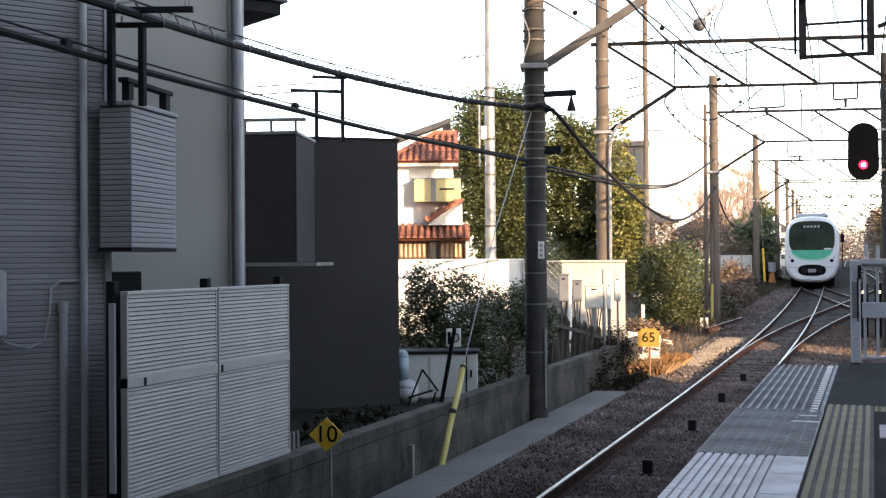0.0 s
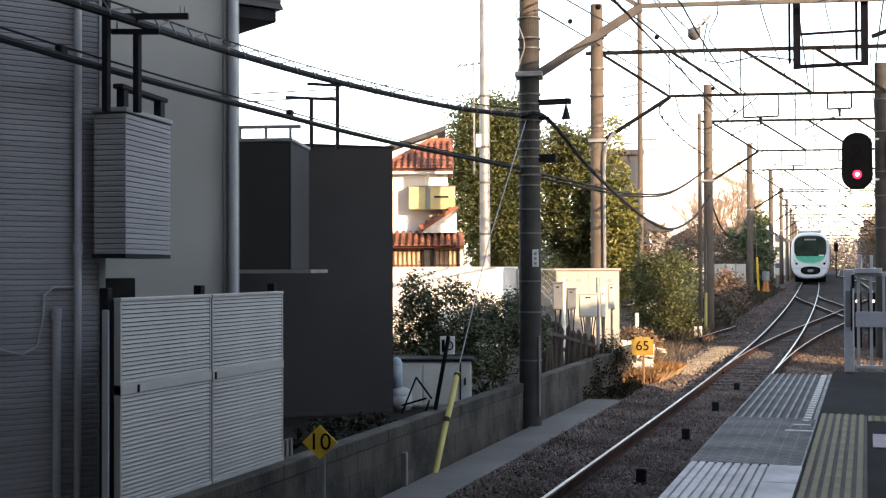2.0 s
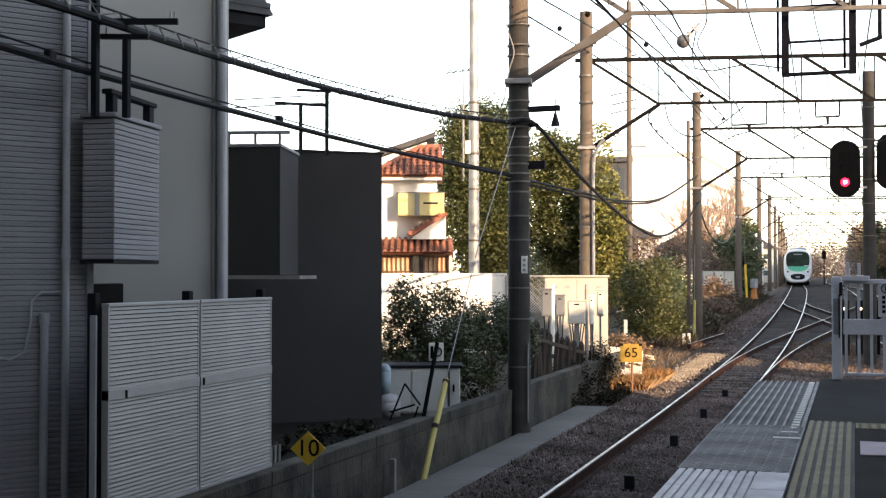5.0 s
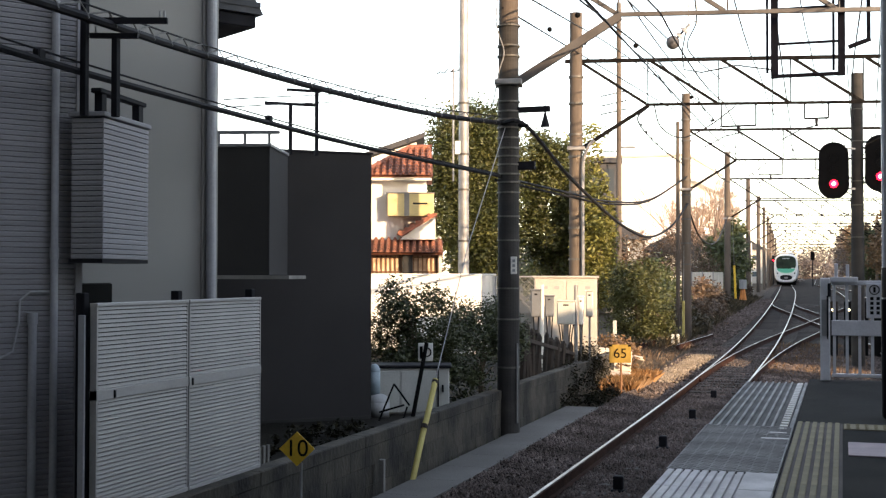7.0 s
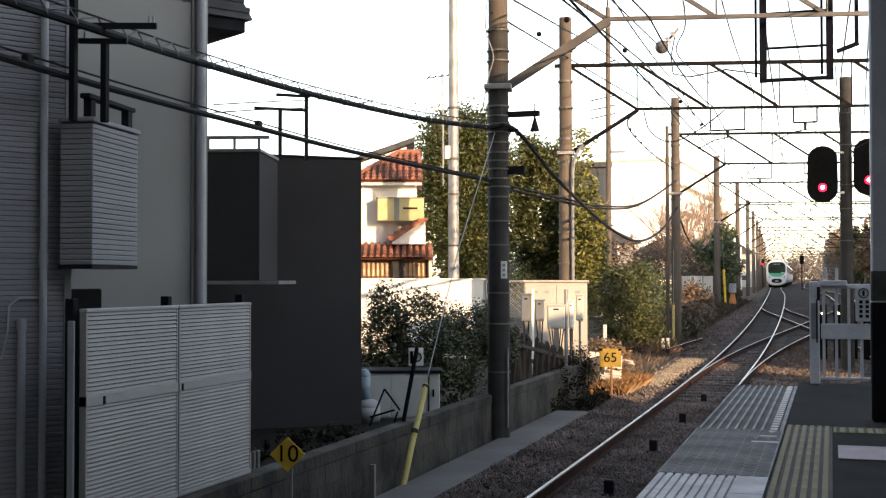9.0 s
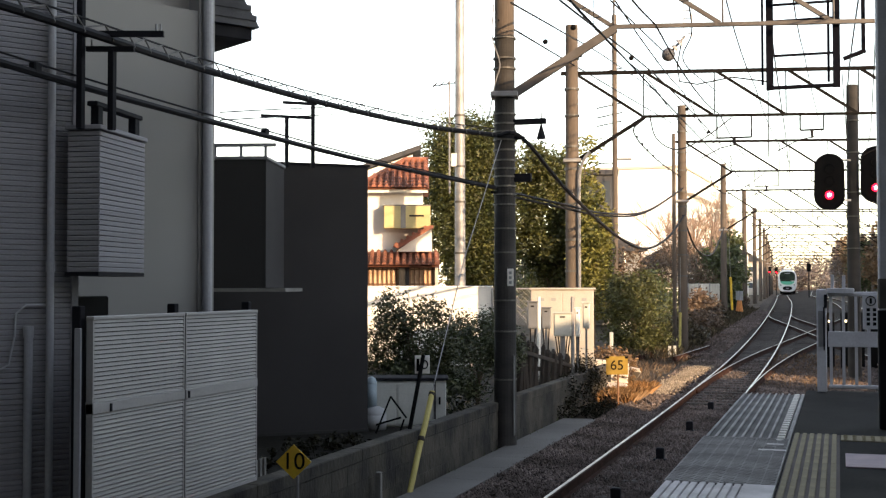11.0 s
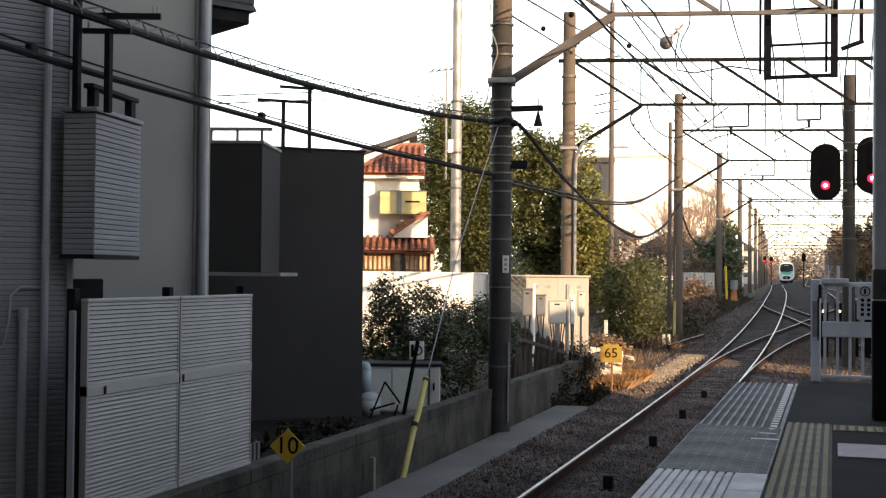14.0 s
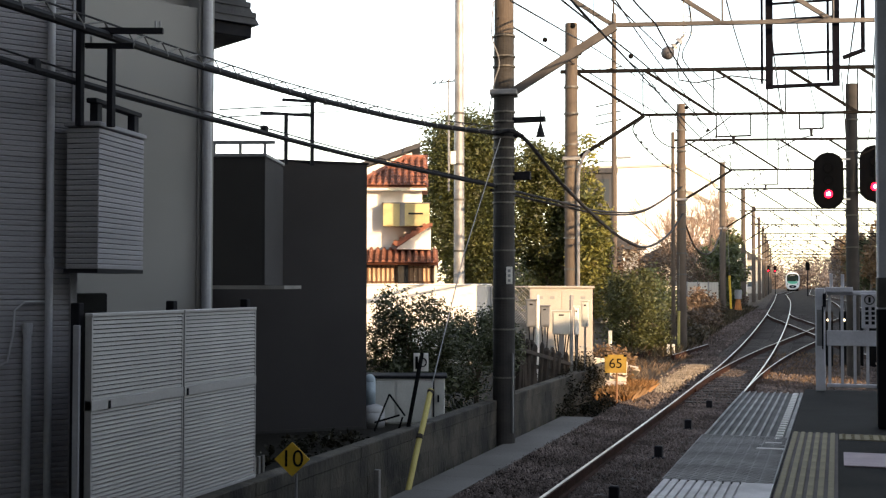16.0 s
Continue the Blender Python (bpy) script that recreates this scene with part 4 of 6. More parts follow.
def tree(name, label, x, y, z, blobs, n, size, seed, mat, trunk=0.12, clumps=60, limbs=7, spread=0.22):
    t = thing(name, label, "tree" if trunk > 0.05 else "shrub", Matrix.Translation((x, y, z)))
    part("crown", leaf_cloud(blobs, n, size, seed, clumps, spread), mat, t)
    rng = random.Random(seed)
    zt = sum(b[2] for b in blobs) / len(blobs)
    f = Form().rod((0, 0, -0.1), (0.05, 0, zt), trunk, trunk * 0.6, n=9, caps=False)
    for _ in range(limbs):
        b = rng.choice(blobs)
        z0 = rng.uniform(0.2, 0.8) * zt
        e = Vector((b[0] + b[3] * rng.uniform(-0.7, 0.7), b[1] + b[4] * rng.uniform(-0.7, 0.7), b[2] + b[5] * rng.uniform(-0.4, 0.8)))
        mid = Vector((0.03, 0, z0)).lerp(e, 0.5) + Vector((0, 0, 0.15))
        f.rod((0.03, 0, z0), mid, trunk * 0.45, trunk * 0.3, n=6, caps=False).rod(mid, e, trunk * 0.3, trunk * 0.08, n=6, caps=False)
    part("trunk", f, bark_mat, t)
    return t


def pushed(blobs, k=1.27):
    """The same crowns, k times as far away and as large."""
    return [(x * k, y * k, 2.25 + (z - 2.25) * k, a * k, b * k, c * k) for x, y, z, a, b, c in blobs]


tree("evergreen_tree", "tall clipped evergreen tree with dense glossy leaves", -12.45, 41.4, 0.0, [(-0.78, 0, 6.35, 0.86, 0.9, 1.85), (0.1, 0, 6.4, 0.95, 1.0, 1.9), (-0.80, 0, 4.7, 0.86, 0.9, 1.6), (0.2, 0, 4.4, 0.9, 0.9, 1.9), (0.8, 0.1, 5.7, 0.85, 0.9, 2.3), (0.75, 0, 3.4, 0.8, 0.9, 1.6), (-0.3, 0, 3.3, 0.62, 0.8, 1.3)], 88000, 0.068, 11, evergreen_mat, 0.2, 800, 9, 0.30)
tree("evergreen_tree", "tall evergreen tree, looser and yellowing at one side", -9.85, 42.9, 0.0, pushed([(-0.2, 0, 4.2, 0.85, 0.9, 2.2), (0.7, 0, 3.3, 0.7, 0.8, 2.0), (-0.7, 0.2, 5.3, 0.6, 0.6, 1.1)]), 36000, 0.075, 12, evergreen_mat, 0.18, 240, 9, 0.2)
tree("evergreen_tree", "narrow yellowish evergreen beside the concrete pole", -8.05, 41.3, 0.0, pushed([(0.0, 0, 2.8, 0.55, 0.6, 1.7), (0.1, 0, 4.0, 0.4, 0.4, 0.9)]), 8000, 0.08, 13, yellow_leaf_mat, 0.1, 110, 7, 0.2)
tree("bamboo_grass", "pale feathery bamboo tops behind the trees", -9.4, 46.5, 0.0, pushed([(0, 0, 5.9, 0.7, 0.5, 0.9)]), 900, 0.10, 14, yellow_leaf_mat, 0.03, 40)
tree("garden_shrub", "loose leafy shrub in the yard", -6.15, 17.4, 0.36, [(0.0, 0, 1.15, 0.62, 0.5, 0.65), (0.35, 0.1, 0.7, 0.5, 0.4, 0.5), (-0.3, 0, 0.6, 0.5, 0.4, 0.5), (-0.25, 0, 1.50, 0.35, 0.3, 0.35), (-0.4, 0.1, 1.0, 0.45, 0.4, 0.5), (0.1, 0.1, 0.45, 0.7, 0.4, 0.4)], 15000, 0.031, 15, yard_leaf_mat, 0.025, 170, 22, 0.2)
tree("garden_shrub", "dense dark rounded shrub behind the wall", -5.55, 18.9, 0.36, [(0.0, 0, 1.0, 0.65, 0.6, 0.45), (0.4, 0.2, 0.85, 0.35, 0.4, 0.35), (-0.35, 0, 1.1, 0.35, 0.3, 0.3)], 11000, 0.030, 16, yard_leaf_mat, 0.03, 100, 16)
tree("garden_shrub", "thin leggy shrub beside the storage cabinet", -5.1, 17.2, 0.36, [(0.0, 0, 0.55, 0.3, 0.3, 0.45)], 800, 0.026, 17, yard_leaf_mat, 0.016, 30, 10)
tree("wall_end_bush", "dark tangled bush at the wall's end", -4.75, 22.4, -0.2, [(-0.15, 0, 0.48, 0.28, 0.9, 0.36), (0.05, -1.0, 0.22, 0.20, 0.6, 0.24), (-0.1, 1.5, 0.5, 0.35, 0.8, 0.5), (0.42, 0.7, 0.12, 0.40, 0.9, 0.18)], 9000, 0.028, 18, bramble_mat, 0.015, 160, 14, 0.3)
tree("trackside_hedge", "overgrown sunlit green hedge", -6.25, 38.8, 0.0, [(0, 0, 1.2, 0.85, 0.8, 1.2), (0.55, 0.3, 0.7, 0.55, 0.7, 0.75), (-0.35, 0.5, 1.8, 0.6, 0.7, 0.8), (0.2, 0.3, 2.2, 0.4, 0.5, 0.5)], 19000, 0.052, 19, hedge_leaf_mat, 0.06, 200)
tree("trackside_hedge", "dark green hedge further along the fence", -6.6, 49.0, 0.2, [(0, 0, 0.9, 0.7, 2.2, 0.9), (-0.9, 3.0, 1.5, 0.8, 1.5, 1.2)], 5000, 0.09, 20, shrub_mat, 0.06, 80)


def grass_patch(name, label, mat, x0, x1, y0, y1, n, h, seed):
    rng = np.random.default_rng(seed)
    f = Form()
    for _ in range(n):
        x, y = rng.uniform(x0, x1), rng.uniform(y0, y1)
        z = ground_z(y) - 0.2
        a, hh = rng.uniform(0, 6.28), h * rng.uniform(0.4, 1.2)
        lx, ly = rng.normal(0, 0.35, 2) * hh
        c, s = math.cos(a) * 0.0035, math.sin(a) * 0.0035
        f.add([(x - c, y - s, z), (x + c, y + s, z), (x + lx * 0.4, y + ly * 0.4, z + hh * 0.65), (x + lx, y + ly, z + hh)], [(0, 1, 2), (0, 2, 3), (1, 3, 2)])
    tagged(part(name, f, mat), label, "grass", kind="stuff")


grass_patch("dry_grass", "dry orange sunlit grass beside the line", grass_mat, -4.55, -3.95, 24.2, 27.2, 8000, 0.30, 21)
grass_patch("dry_grass", "thin dry grass along the trackside", dull_leaf_mat, -5.9, -4.4, 27.5, 50, 3500, 0.16, 22)
grass_patch("dry_grass", "dry brown weeds between the tracks", brown_leaf_mat, -2.0, 0.6, 29, 40, 5200, 0.14, 23)
grass_patch("wall_weeds", "dark weeds at the foot of the wall", shrub_mat, -4.72, -4.64, 14, 22, 160, 0.16, 24)
grass_patch("trackside_weeds", "dark tangled weeds along the trackside", verge_mat, -6.6, -4.7, 37, 76, 6500, 0.38, 25)
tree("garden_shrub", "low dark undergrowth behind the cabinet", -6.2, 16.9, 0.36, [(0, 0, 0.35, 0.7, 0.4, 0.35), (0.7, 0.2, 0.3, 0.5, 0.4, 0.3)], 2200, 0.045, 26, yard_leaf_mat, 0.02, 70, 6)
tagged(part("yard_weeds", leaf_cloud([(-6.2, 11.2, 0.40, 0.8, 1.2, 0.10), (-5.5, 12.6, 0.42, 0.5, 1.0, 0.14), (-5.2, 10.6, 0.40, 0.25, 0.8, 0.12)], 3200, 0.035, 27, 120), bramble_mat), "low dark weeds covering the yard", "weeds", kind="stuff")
for k, (x, y) in enumerate(((-5.0, 43.5), (-5.2, 53.0), (-5.6, 60.5), (-5.9, 78.0))):
    tree("trackside_bush", "low dark bush at the edge of the ballast", x, y, ground_z(y) - 0.2, [(0, 0, 0.4, 0.5, 1.6, 0.45), (-0.5, 1.5, 0.6, 0.5, 1.2, 0.6)], 2000, 0.08, 60 + k, (verge_mat, dull_leaf_mat)[k % 2], 0.03, 60)


def bare_tree(x, y, z, h, seed, depth=5):
    t = thing("bare_tree", "leafless winter tree with fine brown twigs", "tree", Matrix.Translation((x, y, z)))
    rng = random.Random(seed)
    f, g = Form(), Form()

    def grow(p, d, length, r, k):
        e = p + d * length
        (f if k > 3 else g).rod(p, e, max(r, 0.014), max(r * 0.65, 0.010), n=5 if k > 3 else 3, caps=False)
        if k == 0:
            return
        for _ in range(3 if k > 1 else 4):
            v = Vector((rng.uniform(-1, 1), rng.uniform(-1, 1), rng.uniform(-0.1, 0.9)))
            grow(p.lerp(e, rng.uniform(0.55, 1.0)), (d + v * 0.75).normalized(), length * rng.uniform(0.6, 0.8), r * 0.55, k - 1)

    grow(Vector((0, 0, -0.2)), Vector((0, 0, 1)), h * 0.33, h * 0.022, depth)
    part("trunk", f, bark_mat, t)
    part("crown", g, twig_mat, t, "fine bare twigs")


bare_tree(-8.3, 82, 0.9, 9.0, 31)
bare_tree(-9.0, 90, 1.0, 9.5, 37)
bare_tree(-10.0, 78, 0.9, 8.0, 38)
bare_tree(-12.5, 110, 1.0, 10.5, 39)
bare_tree(-7.6, 73, 0.8, 6.0, 32)
bare_tree(-9.6, 100, 1.0, 8.5, 33)
bare_tree(-11.0, 125, 1.0, 9.5, 34)
bare_tree(-10.5, 64, 0.7, 5.0, 35)
bare_tree(-13.5, 150, 1.0, 9.5, 36)
tree("trackside_bush", "green bush at the trackside", -6.6, 72.0, 0.8, [(0, 0, 2.0, 1.1, 2.0, 1.9), (0.2, 4, 2.4, 1.0, 2.0, 2.2)], 5600, 0.16, 41, shrub_mat, 0.08, 60)
tree("garden_tree", "dull brown garden tree beyond the fence", -9.9, 57.0, 0.4, [(0, 0, 2.0, 1.6, 1.2, 1.6), (1.6, 0.5, 1.5, 1.0, 1.0, 1.2), (-1.8, 0.5, 1.6, 1.2, 1.0, 1.3)], 8000, 0.09, 46, dull_leaf_mat, 0.09, 160)
tree("garden_tree", "bare-looking brown garden tree before the houses", -12.4, 63.0, 0.5, [(0, 0, 2.6, 1.7, 1.2, 1.7), (1.9, 0.5, 2.0, 1.2, 1.0, 1.4), (-1.9, 0.5, 2.2, 1.3, 1.0, 1.5)], 7000, 0.08, 49, dull_leaf_mat, 0.09, 190, 14)
tree("garden_tree", "reddish brown leafless-looking tree beside the poles", -8.7, 68.0, 0.7, [(0, 0, 2.4, 1.5, 1.3, 1.8), (-1.6, 0.5, 2.0, 1.4, 1.2, 1.6), (1.2, 1.0, 1.6, 0.9, 1.0, 1.2)], 12000, 0.06, 53, dull_leaf_mat, 0.1, 320, 16, 0.26)
tree("garden_tree", "dark evergreen garden tree beyond the fence", -12.5, 54.0, 0.4, [(0, 0, 1.8, 1.5, 1.2, 1.5)], 5000, 0.10, 47, shrub_mat, 0.09, 110)
tree("trackside_bush", "yellow-green bush at the trackside", -6.7, 84.0, 0.9, [(0, 0, 1.6, 0.8, 2.0, 1.6)], 1600, 0.16, 42, yellow_leaf_mat, 0.08, 40)
tree("trackside_bush", "brown dry bush before the white fence", -6.1, 58.0, 0.5, [(0, 0, 0.7, 0.9, 2.5, 0.7)], 2600, 0.09, 43, dull_leaf_mat, 0.05, 40)
tree("trackside_bush", "dry reddish bush beside the speed sign", -4.75, 27.0, -0.1, [(0, 0, 0.35, 0.35, 0.8, 0.35)], 1500, 0.06, 45, brown_leaf_mat, 0.03, 40)
tree("trackside_bush", "low dry brown bush behind the speed sign", -5.2, 29.8, -0.1, [(0, 0, 0.4, 0.45, 0.5, 0.35), (-0.4, 0.6, 0.5, 0.4, 0.5, 0.35)], 1800, 0.05, 48, brown_leaf_mat, 0.03, 60)
tree("trackside_bush", "brown dry bush near the spur", -5.4, 48.0, 0.2, [(0, 0, 0.5, 0.6, 2.0, 0.5)], 2600, 0.07, 44, dull_leaf_mat, 0.05, 40)


def far_woods():
    f, g = Form(), Form()
    rng = np.random.default_rng(50)
    blobs, brown = [], []
    for _ in range(60):
        y = rng.uniform(130, 420)
        x = -0.03 * y + rng.choice((-1, 1), p=(0.7, 0.3)) * rng.uniform(9, 60)
        h = rng.uniform(2.0, 4.5)
        (blobs if rng.random() < 0.35 else brown).append((x, y, h + 0.8, h * 1.1, h, h))
    for x in np.linspace(-75, 45, 40):
        h = rng.uniform(3.5, 7.5)
        brown.append((x, 440 + rng.uniform(-10, 30), h * 0.8, h * 1.1, h, h))
    tagged(part("far_woods", leaf_cloud(blobs, 16000, 0.42, 51, 400, 0.28), shrub_mat), "distant evergreen trees along the horizon", "woods", kind="stuff")
    tagged(part("far_woods", leaf_cloud(brown, 60000, 0.45, 52, 900, 0.32), haze_leaf_mat), "distant brown winter trees along the horizon", "woods", kind="stuff")


far_woods()
rng_side = random.Random(77)
for k, y in enumerate((108, 122, 138, 150, 165, 182, 200, 225, 255, 290)):
    x = right_track_x(y) + 4.2 + rng_side.uniform(0, 2.5)
    h = 1.8 + 0.010 * y + rng_side.uniform(0, 1.2)
    mat, lab = ((haze_leaf_mat, "winter tree beyond the far track, paled for haze"), (brown_leaf_mat, "brown winter tree beyond the far track"), (shrub_mat, "dark evergreen beyond the far track"))[k % 3]
    tree("lineside_tree", lab, x, y, ground_z(y) - 0.2, [(0, 0, h, 1.5, 1.5, h * 0.75), (0.8, 1.0, h * 0.7, 1.3, 1.3, h * 0.6), (-0.6, 0.5, h * 1.5, 0.9, 0.9, h * 0.5)], 2600, 0.2, 80 + k, mat, 0.12, 70)


# ---- unseen canopy over the platform, above and behind the camera, added to cut skylight ----
tagged(part("ceiling_canopy", Form().box(0.15, 6.5, -8.0, 11.2, 5.09, 5.25), dark_metal_mat), "plain dark unseen canopy added over the platform", "canopy", kind="structure")


# ---- cables ----
def smooth_path(pts, n=10):
    pts = [Vector(p) for p in pts]
    ext = [pts[0] * 2 - pts[1]] + pts + [pts[-1] * 2 - pts[-2]]
    out = []
    for i in range(1, len(ext) - 2):
        a, b, c, d = ext[i - 1:i + 3]
        for k in range(n):
            t = k / n
            out.append(0.5 * ((2 * b) + (c - a) * t + (2 * a - 5 * b + 4 * c - d) * t * t + (3 * b - a - 3 * c + d) * t ** 3))
    return out + [pts[-1]]


def cable(name, label, pts, r, mat=None, n=8):
    return tagged(part(name, Form().tube(smooth_path(pts, n), r, 7), mat or cable_mat), label, "cable")


def lashed_cable(label, pts, r, lift, every):
    c = thing("aerial_cable", label, "cable")
    path = smooth_path(pts, 26)
    part("sheath", Form().tube(path, r, 8), cable_mat, c)
    part("messenger_wire", Form().tube([p + Vector((0, 0, lift)) for p in path], 0.008, 5), cable_mat, c, "thin carrier wire")
    run, last, low = 0.0, path[0], path[0]
    for p in path[1:]:
        run += (p - last).length
        last = p
        if run > every:
            run = 0.0
            mid = low.lerp(p, 0.85) + Vector((0, 0, lift))
            hook = [low + Vector((r * 0.7, 0, r * 0.5)), mid, p + Vector((r * 0.7, 0, r * 0.5)), p + Vector((r * 1.1, 0, -r * 0.5))]
            part("hanger", Form().tube(hook, 0.007, 5), band_mat, c, "bright cable hanger")
            low = p
    return c


lashed_cable("thick black lashed aerial cable with bright hangers", [(-4.90, 5.4, 3.97), (-4.92, 6.3, 4.0), (-4.95, 6.93, 4.02), (-4.99, 7.66, 4.04), (-5.29, 9.35, 4.16), (-5.44, 12.06, 4.28), (-5.16, 15.02, 4.36), (-4.72, 16.98, 4.45)], 0.034, 0.09, 0.34)
ca = [(-5.0, 4.9, 3.67), (-5.11, 5.82, 3.69), (-5.19, 6.32, 3.72), (-5.20, 7.91, 3.70), (-5.29, 10.42, 3.72), (-5.24, 13.2, 3.72), (-4.72, 16.98, 3.68)]
cable("aerial_cable", "thick black aerial cable sagging to the pole", ca, 0.027)
cable("aerial_cable", "thin black carrier wire above the cable", [(x, y, z + 0.075 - 0.004 * (y - 5)) for x, y, z in ca], 0.008)
for p in ((-5.20, 7.0, 3.71), (-5.30, 10.7, 3.72)):
    x, y, z = p
    tagged(part("cable_clamp", Form().box(x - 0.03, x + 0.03, y - 0.04, y + 0.04, z - 0.02, z + 0.075, bevel=0.01), cable_mat), "small black cable clamp", "clamp")
cable("aerial_cable", "black cable bundle drooping away from the pole", [(-4.74, 17.08, 4.46), (-4.40, 17.31, 4.43), (-4.44, 20.69, 3.89), (-4.66, 26.98, 3.35), (-4.67, 31.22, 3.22), (-4.84, 36.8, 3.75), (-4.85, 40.7, 4.6)], 0.032)
cd = [(-4.75, 17.08, 3.68), (-4.66, 21.67, 3.72), (-4.71, 25.9, 3.82), (-4.81, 32.22, 4.25), (-4.87, 40.67, 5.5)]
cable("aerial_cable", "dark twin aerial cable between the poles", cd, 0.022)
cable("aerial_cable", "black twin aerial cable between the poles", [(x - 0.05, y, z - 0.05) for x, y, z in cd], 0.022)
cable("aerial_cable", "black cable looping to the far pole", [(-4.9, 40.7, 4.6), (-5.0, 46, 3.6), (-5.2, 54, 3.7), (-5.4, 62, 5.2)], 0.03)
cable("aerial_cable", "thin beaded cable slung from the gantry arm", [(-4.13, 27.25, 6.0), (-4.37, 27.4, 5.72), (-4.73, 33.1, 5.75), (-4.95, 40.7, 5.88)], 0.018)
for u in range(9):
    k = (u + 0.5) / 9
    tagged(part("cable_clamp", Form().ball((-4.37 - 0.58 * k - 0.40 * k * (1 - k), 27.4 + 13.3 * k, 5.72 + 0.16 * k - 0.16 * k * (1 - k)), 0.034, 7, 5), cable_mat), "small black clamp on the slung cable", "clamp")
cable("aerial_cable", "thin house service wire", [(-5.95, 11.0, 4.02), (-8.4, 21.5, 5.75), (-10.7, 32.7, 7.95)], 0.008)
cable("aerial_cable", "thin house service wire", [(-5.95, 11.0, 3.94), (-8.4, 21.5, 5.62), (-10.7, 32.7, 7.90)], 0.008)

# overhead line
for fx in (track_x, right_track_x):
    o = thing("overhead_line", "copper contact wire with its carrier wire over the track", "overhead wire")
    ys = [y for _, y, _ in POLES]
    con = [(fx(y), y, ground_z(y) + 5.0) for y in np.linspace(10, 218, 60)]
    part("contact_wire", Form().tube(con, 0.012, 5), cable_mat, o)
    car = []
    for a, b in zip([8] + ys, ys):
        for k in range(6):
            u = k / 6
            y = a + (b - a) * u
            car.append((fx(y), y, ground_z(y) + 5.95 - 1.4 * u * (1 - u) * (b - a) / 20))
    part("carrier_wire", Form().tube(car, 0.014, 5), cable_mat, o)
    for p in car[3::3]:
        part("dropper", Form().rod((p[0], p[1], ground_z(p[1]) + 5.0), p, 0.005, n=4), cable_mat, o)
cable("feeder_wire", "thin feeder wire strung along the poles", [(-4.7, 17.1, 6.15), (-5.6, 26.5, 7.2), (-5.1, 40.8, 7.6)], 0.016)
WIRES = "feeder_wire", "thin black feeder wire over the tracks"
cable(*WIRES, [(-4.06, 15.39, 5.98), (-4.66, 21.48, 6.82), (-5.24, 29.68, 7.78), (-5.33, 50.64, 9.0)], 0.014)
cable(*WIRES, [(-3.67, 16.56, 6.25), (-3.59, 27.09, 6.70), (-3.56, 42.88, 6.78), (-4.42, 72.04, 7.36)], 0.016)
cable(*WIRES, [(-3.0, 16.78, 6.25), (-2.98, 22.02, 6.50)], 0.012)
cable(*WIRES, [(-2.22, 19.13, 6.9), (-2.35, 21.0, 6.6), (-2.62, 22.15, 6.3), (-2.5, 26.9, 6.5)], 0.012)
cable(*WIRES, [(-1.0, 17.2, 7.0), (-1.1, 24, 6.4), (-1.5, 40, 6.2), (-2.5, 62, 6.6)], 0.014)
cable(*WIRES, [(0.4, 17.2, 6.9), (0.2, 26, 6.2), (0.3, 40, 6.1), (-0.5, 62, 6.6)], 0.014)
for x, y, z in ((-5.03, 21.5, 6.7), (-4.9, 24.0, 6.9), (-4.2, 20.0, 6.6), (-3.63, 22.5, 6.5), (-3.6, 31.0, 6.72), (-3.57, 36.0, 6.75)):
    tagged(part("line_spacer", Form().ball((x, y, z), 0.05, 8, 5), black_mat), "small black line spacer", "insulator")


slate_ball_mat = material("dull_grey_porcelain", (0.10, 0.10, 0.115), (0.08, 0.08, 0.09), 0.5)


for off, z in ((-1.7, 6.85), (-0.8, 6.45), (0.9, 6.55), (1.9, 7.15), (3.1, 6.35), (4.9, 6.9)):
    run = []
    for a, b in zip([10] + ys[:8], ys[:9]):
        for k in range(4):
            y = a + (b - a) * k / 4
            run.append((track_x(y) + off + 0.15 * math.sin(y * 0.13 + off), y, z - 0.9 * (k / 4) * (1 - k / 4) * (b - a) / 20))
    cable("feeder_wire", "thin black feeder wire strung between the gantries", run, 0.012, n=3)


def build_tensioner():
    t = thing("line_insulator", "round grey insulator on a short hanging ladder frame", "insulator", Matrix.Translation((-2.89, 22.07, 6.44)))
    part("ball", Form().ball((0, 0, 0), 0.125, 14, 9), slate_ball_mat, t, smooth=True)
    part("shank", Form().rod((0.05, 0, 0.05), (0.30, 0.02, 0.32), 0.025, n=6), steel_mat, t)
    part("shed", Form().rod((0.10, 0, 0.10), (0.14, 0, 0.14), 0.08, 0.05, n=10), steel_mat, t)
    part("shed", Form().rod((0.19, 0, 0.19), (0.23, 0, 0.23), 0.09, 0.05, n=10), steel_mat, t)
    for x in (0.28, 0.42):
        part("stile", Form().rod((x, 0.02, 0.30), (x, 0.02, 0.95), 0.012, n=5), steel_mat, t)
    for k in range(4):
        part("rung", Form().rod((0.28, 0.02, 0.36 + k * 0.14), (0.42, 0.02, 0.36 + k * 0.14), 0.010, n=5), steel_mat, t)
    part("lead", Form().tube([(0.25, 0.02, 0.3), (0.16, 0.0, -0.2), (0.2, 0, -0.5), (0.5, 0.1, -0.55), (1.1, 0.3, -0.42), (1.7, 0.5, -0.5)], 0.014, 6), cable_mat, t, "black lead")


build_tensioner()


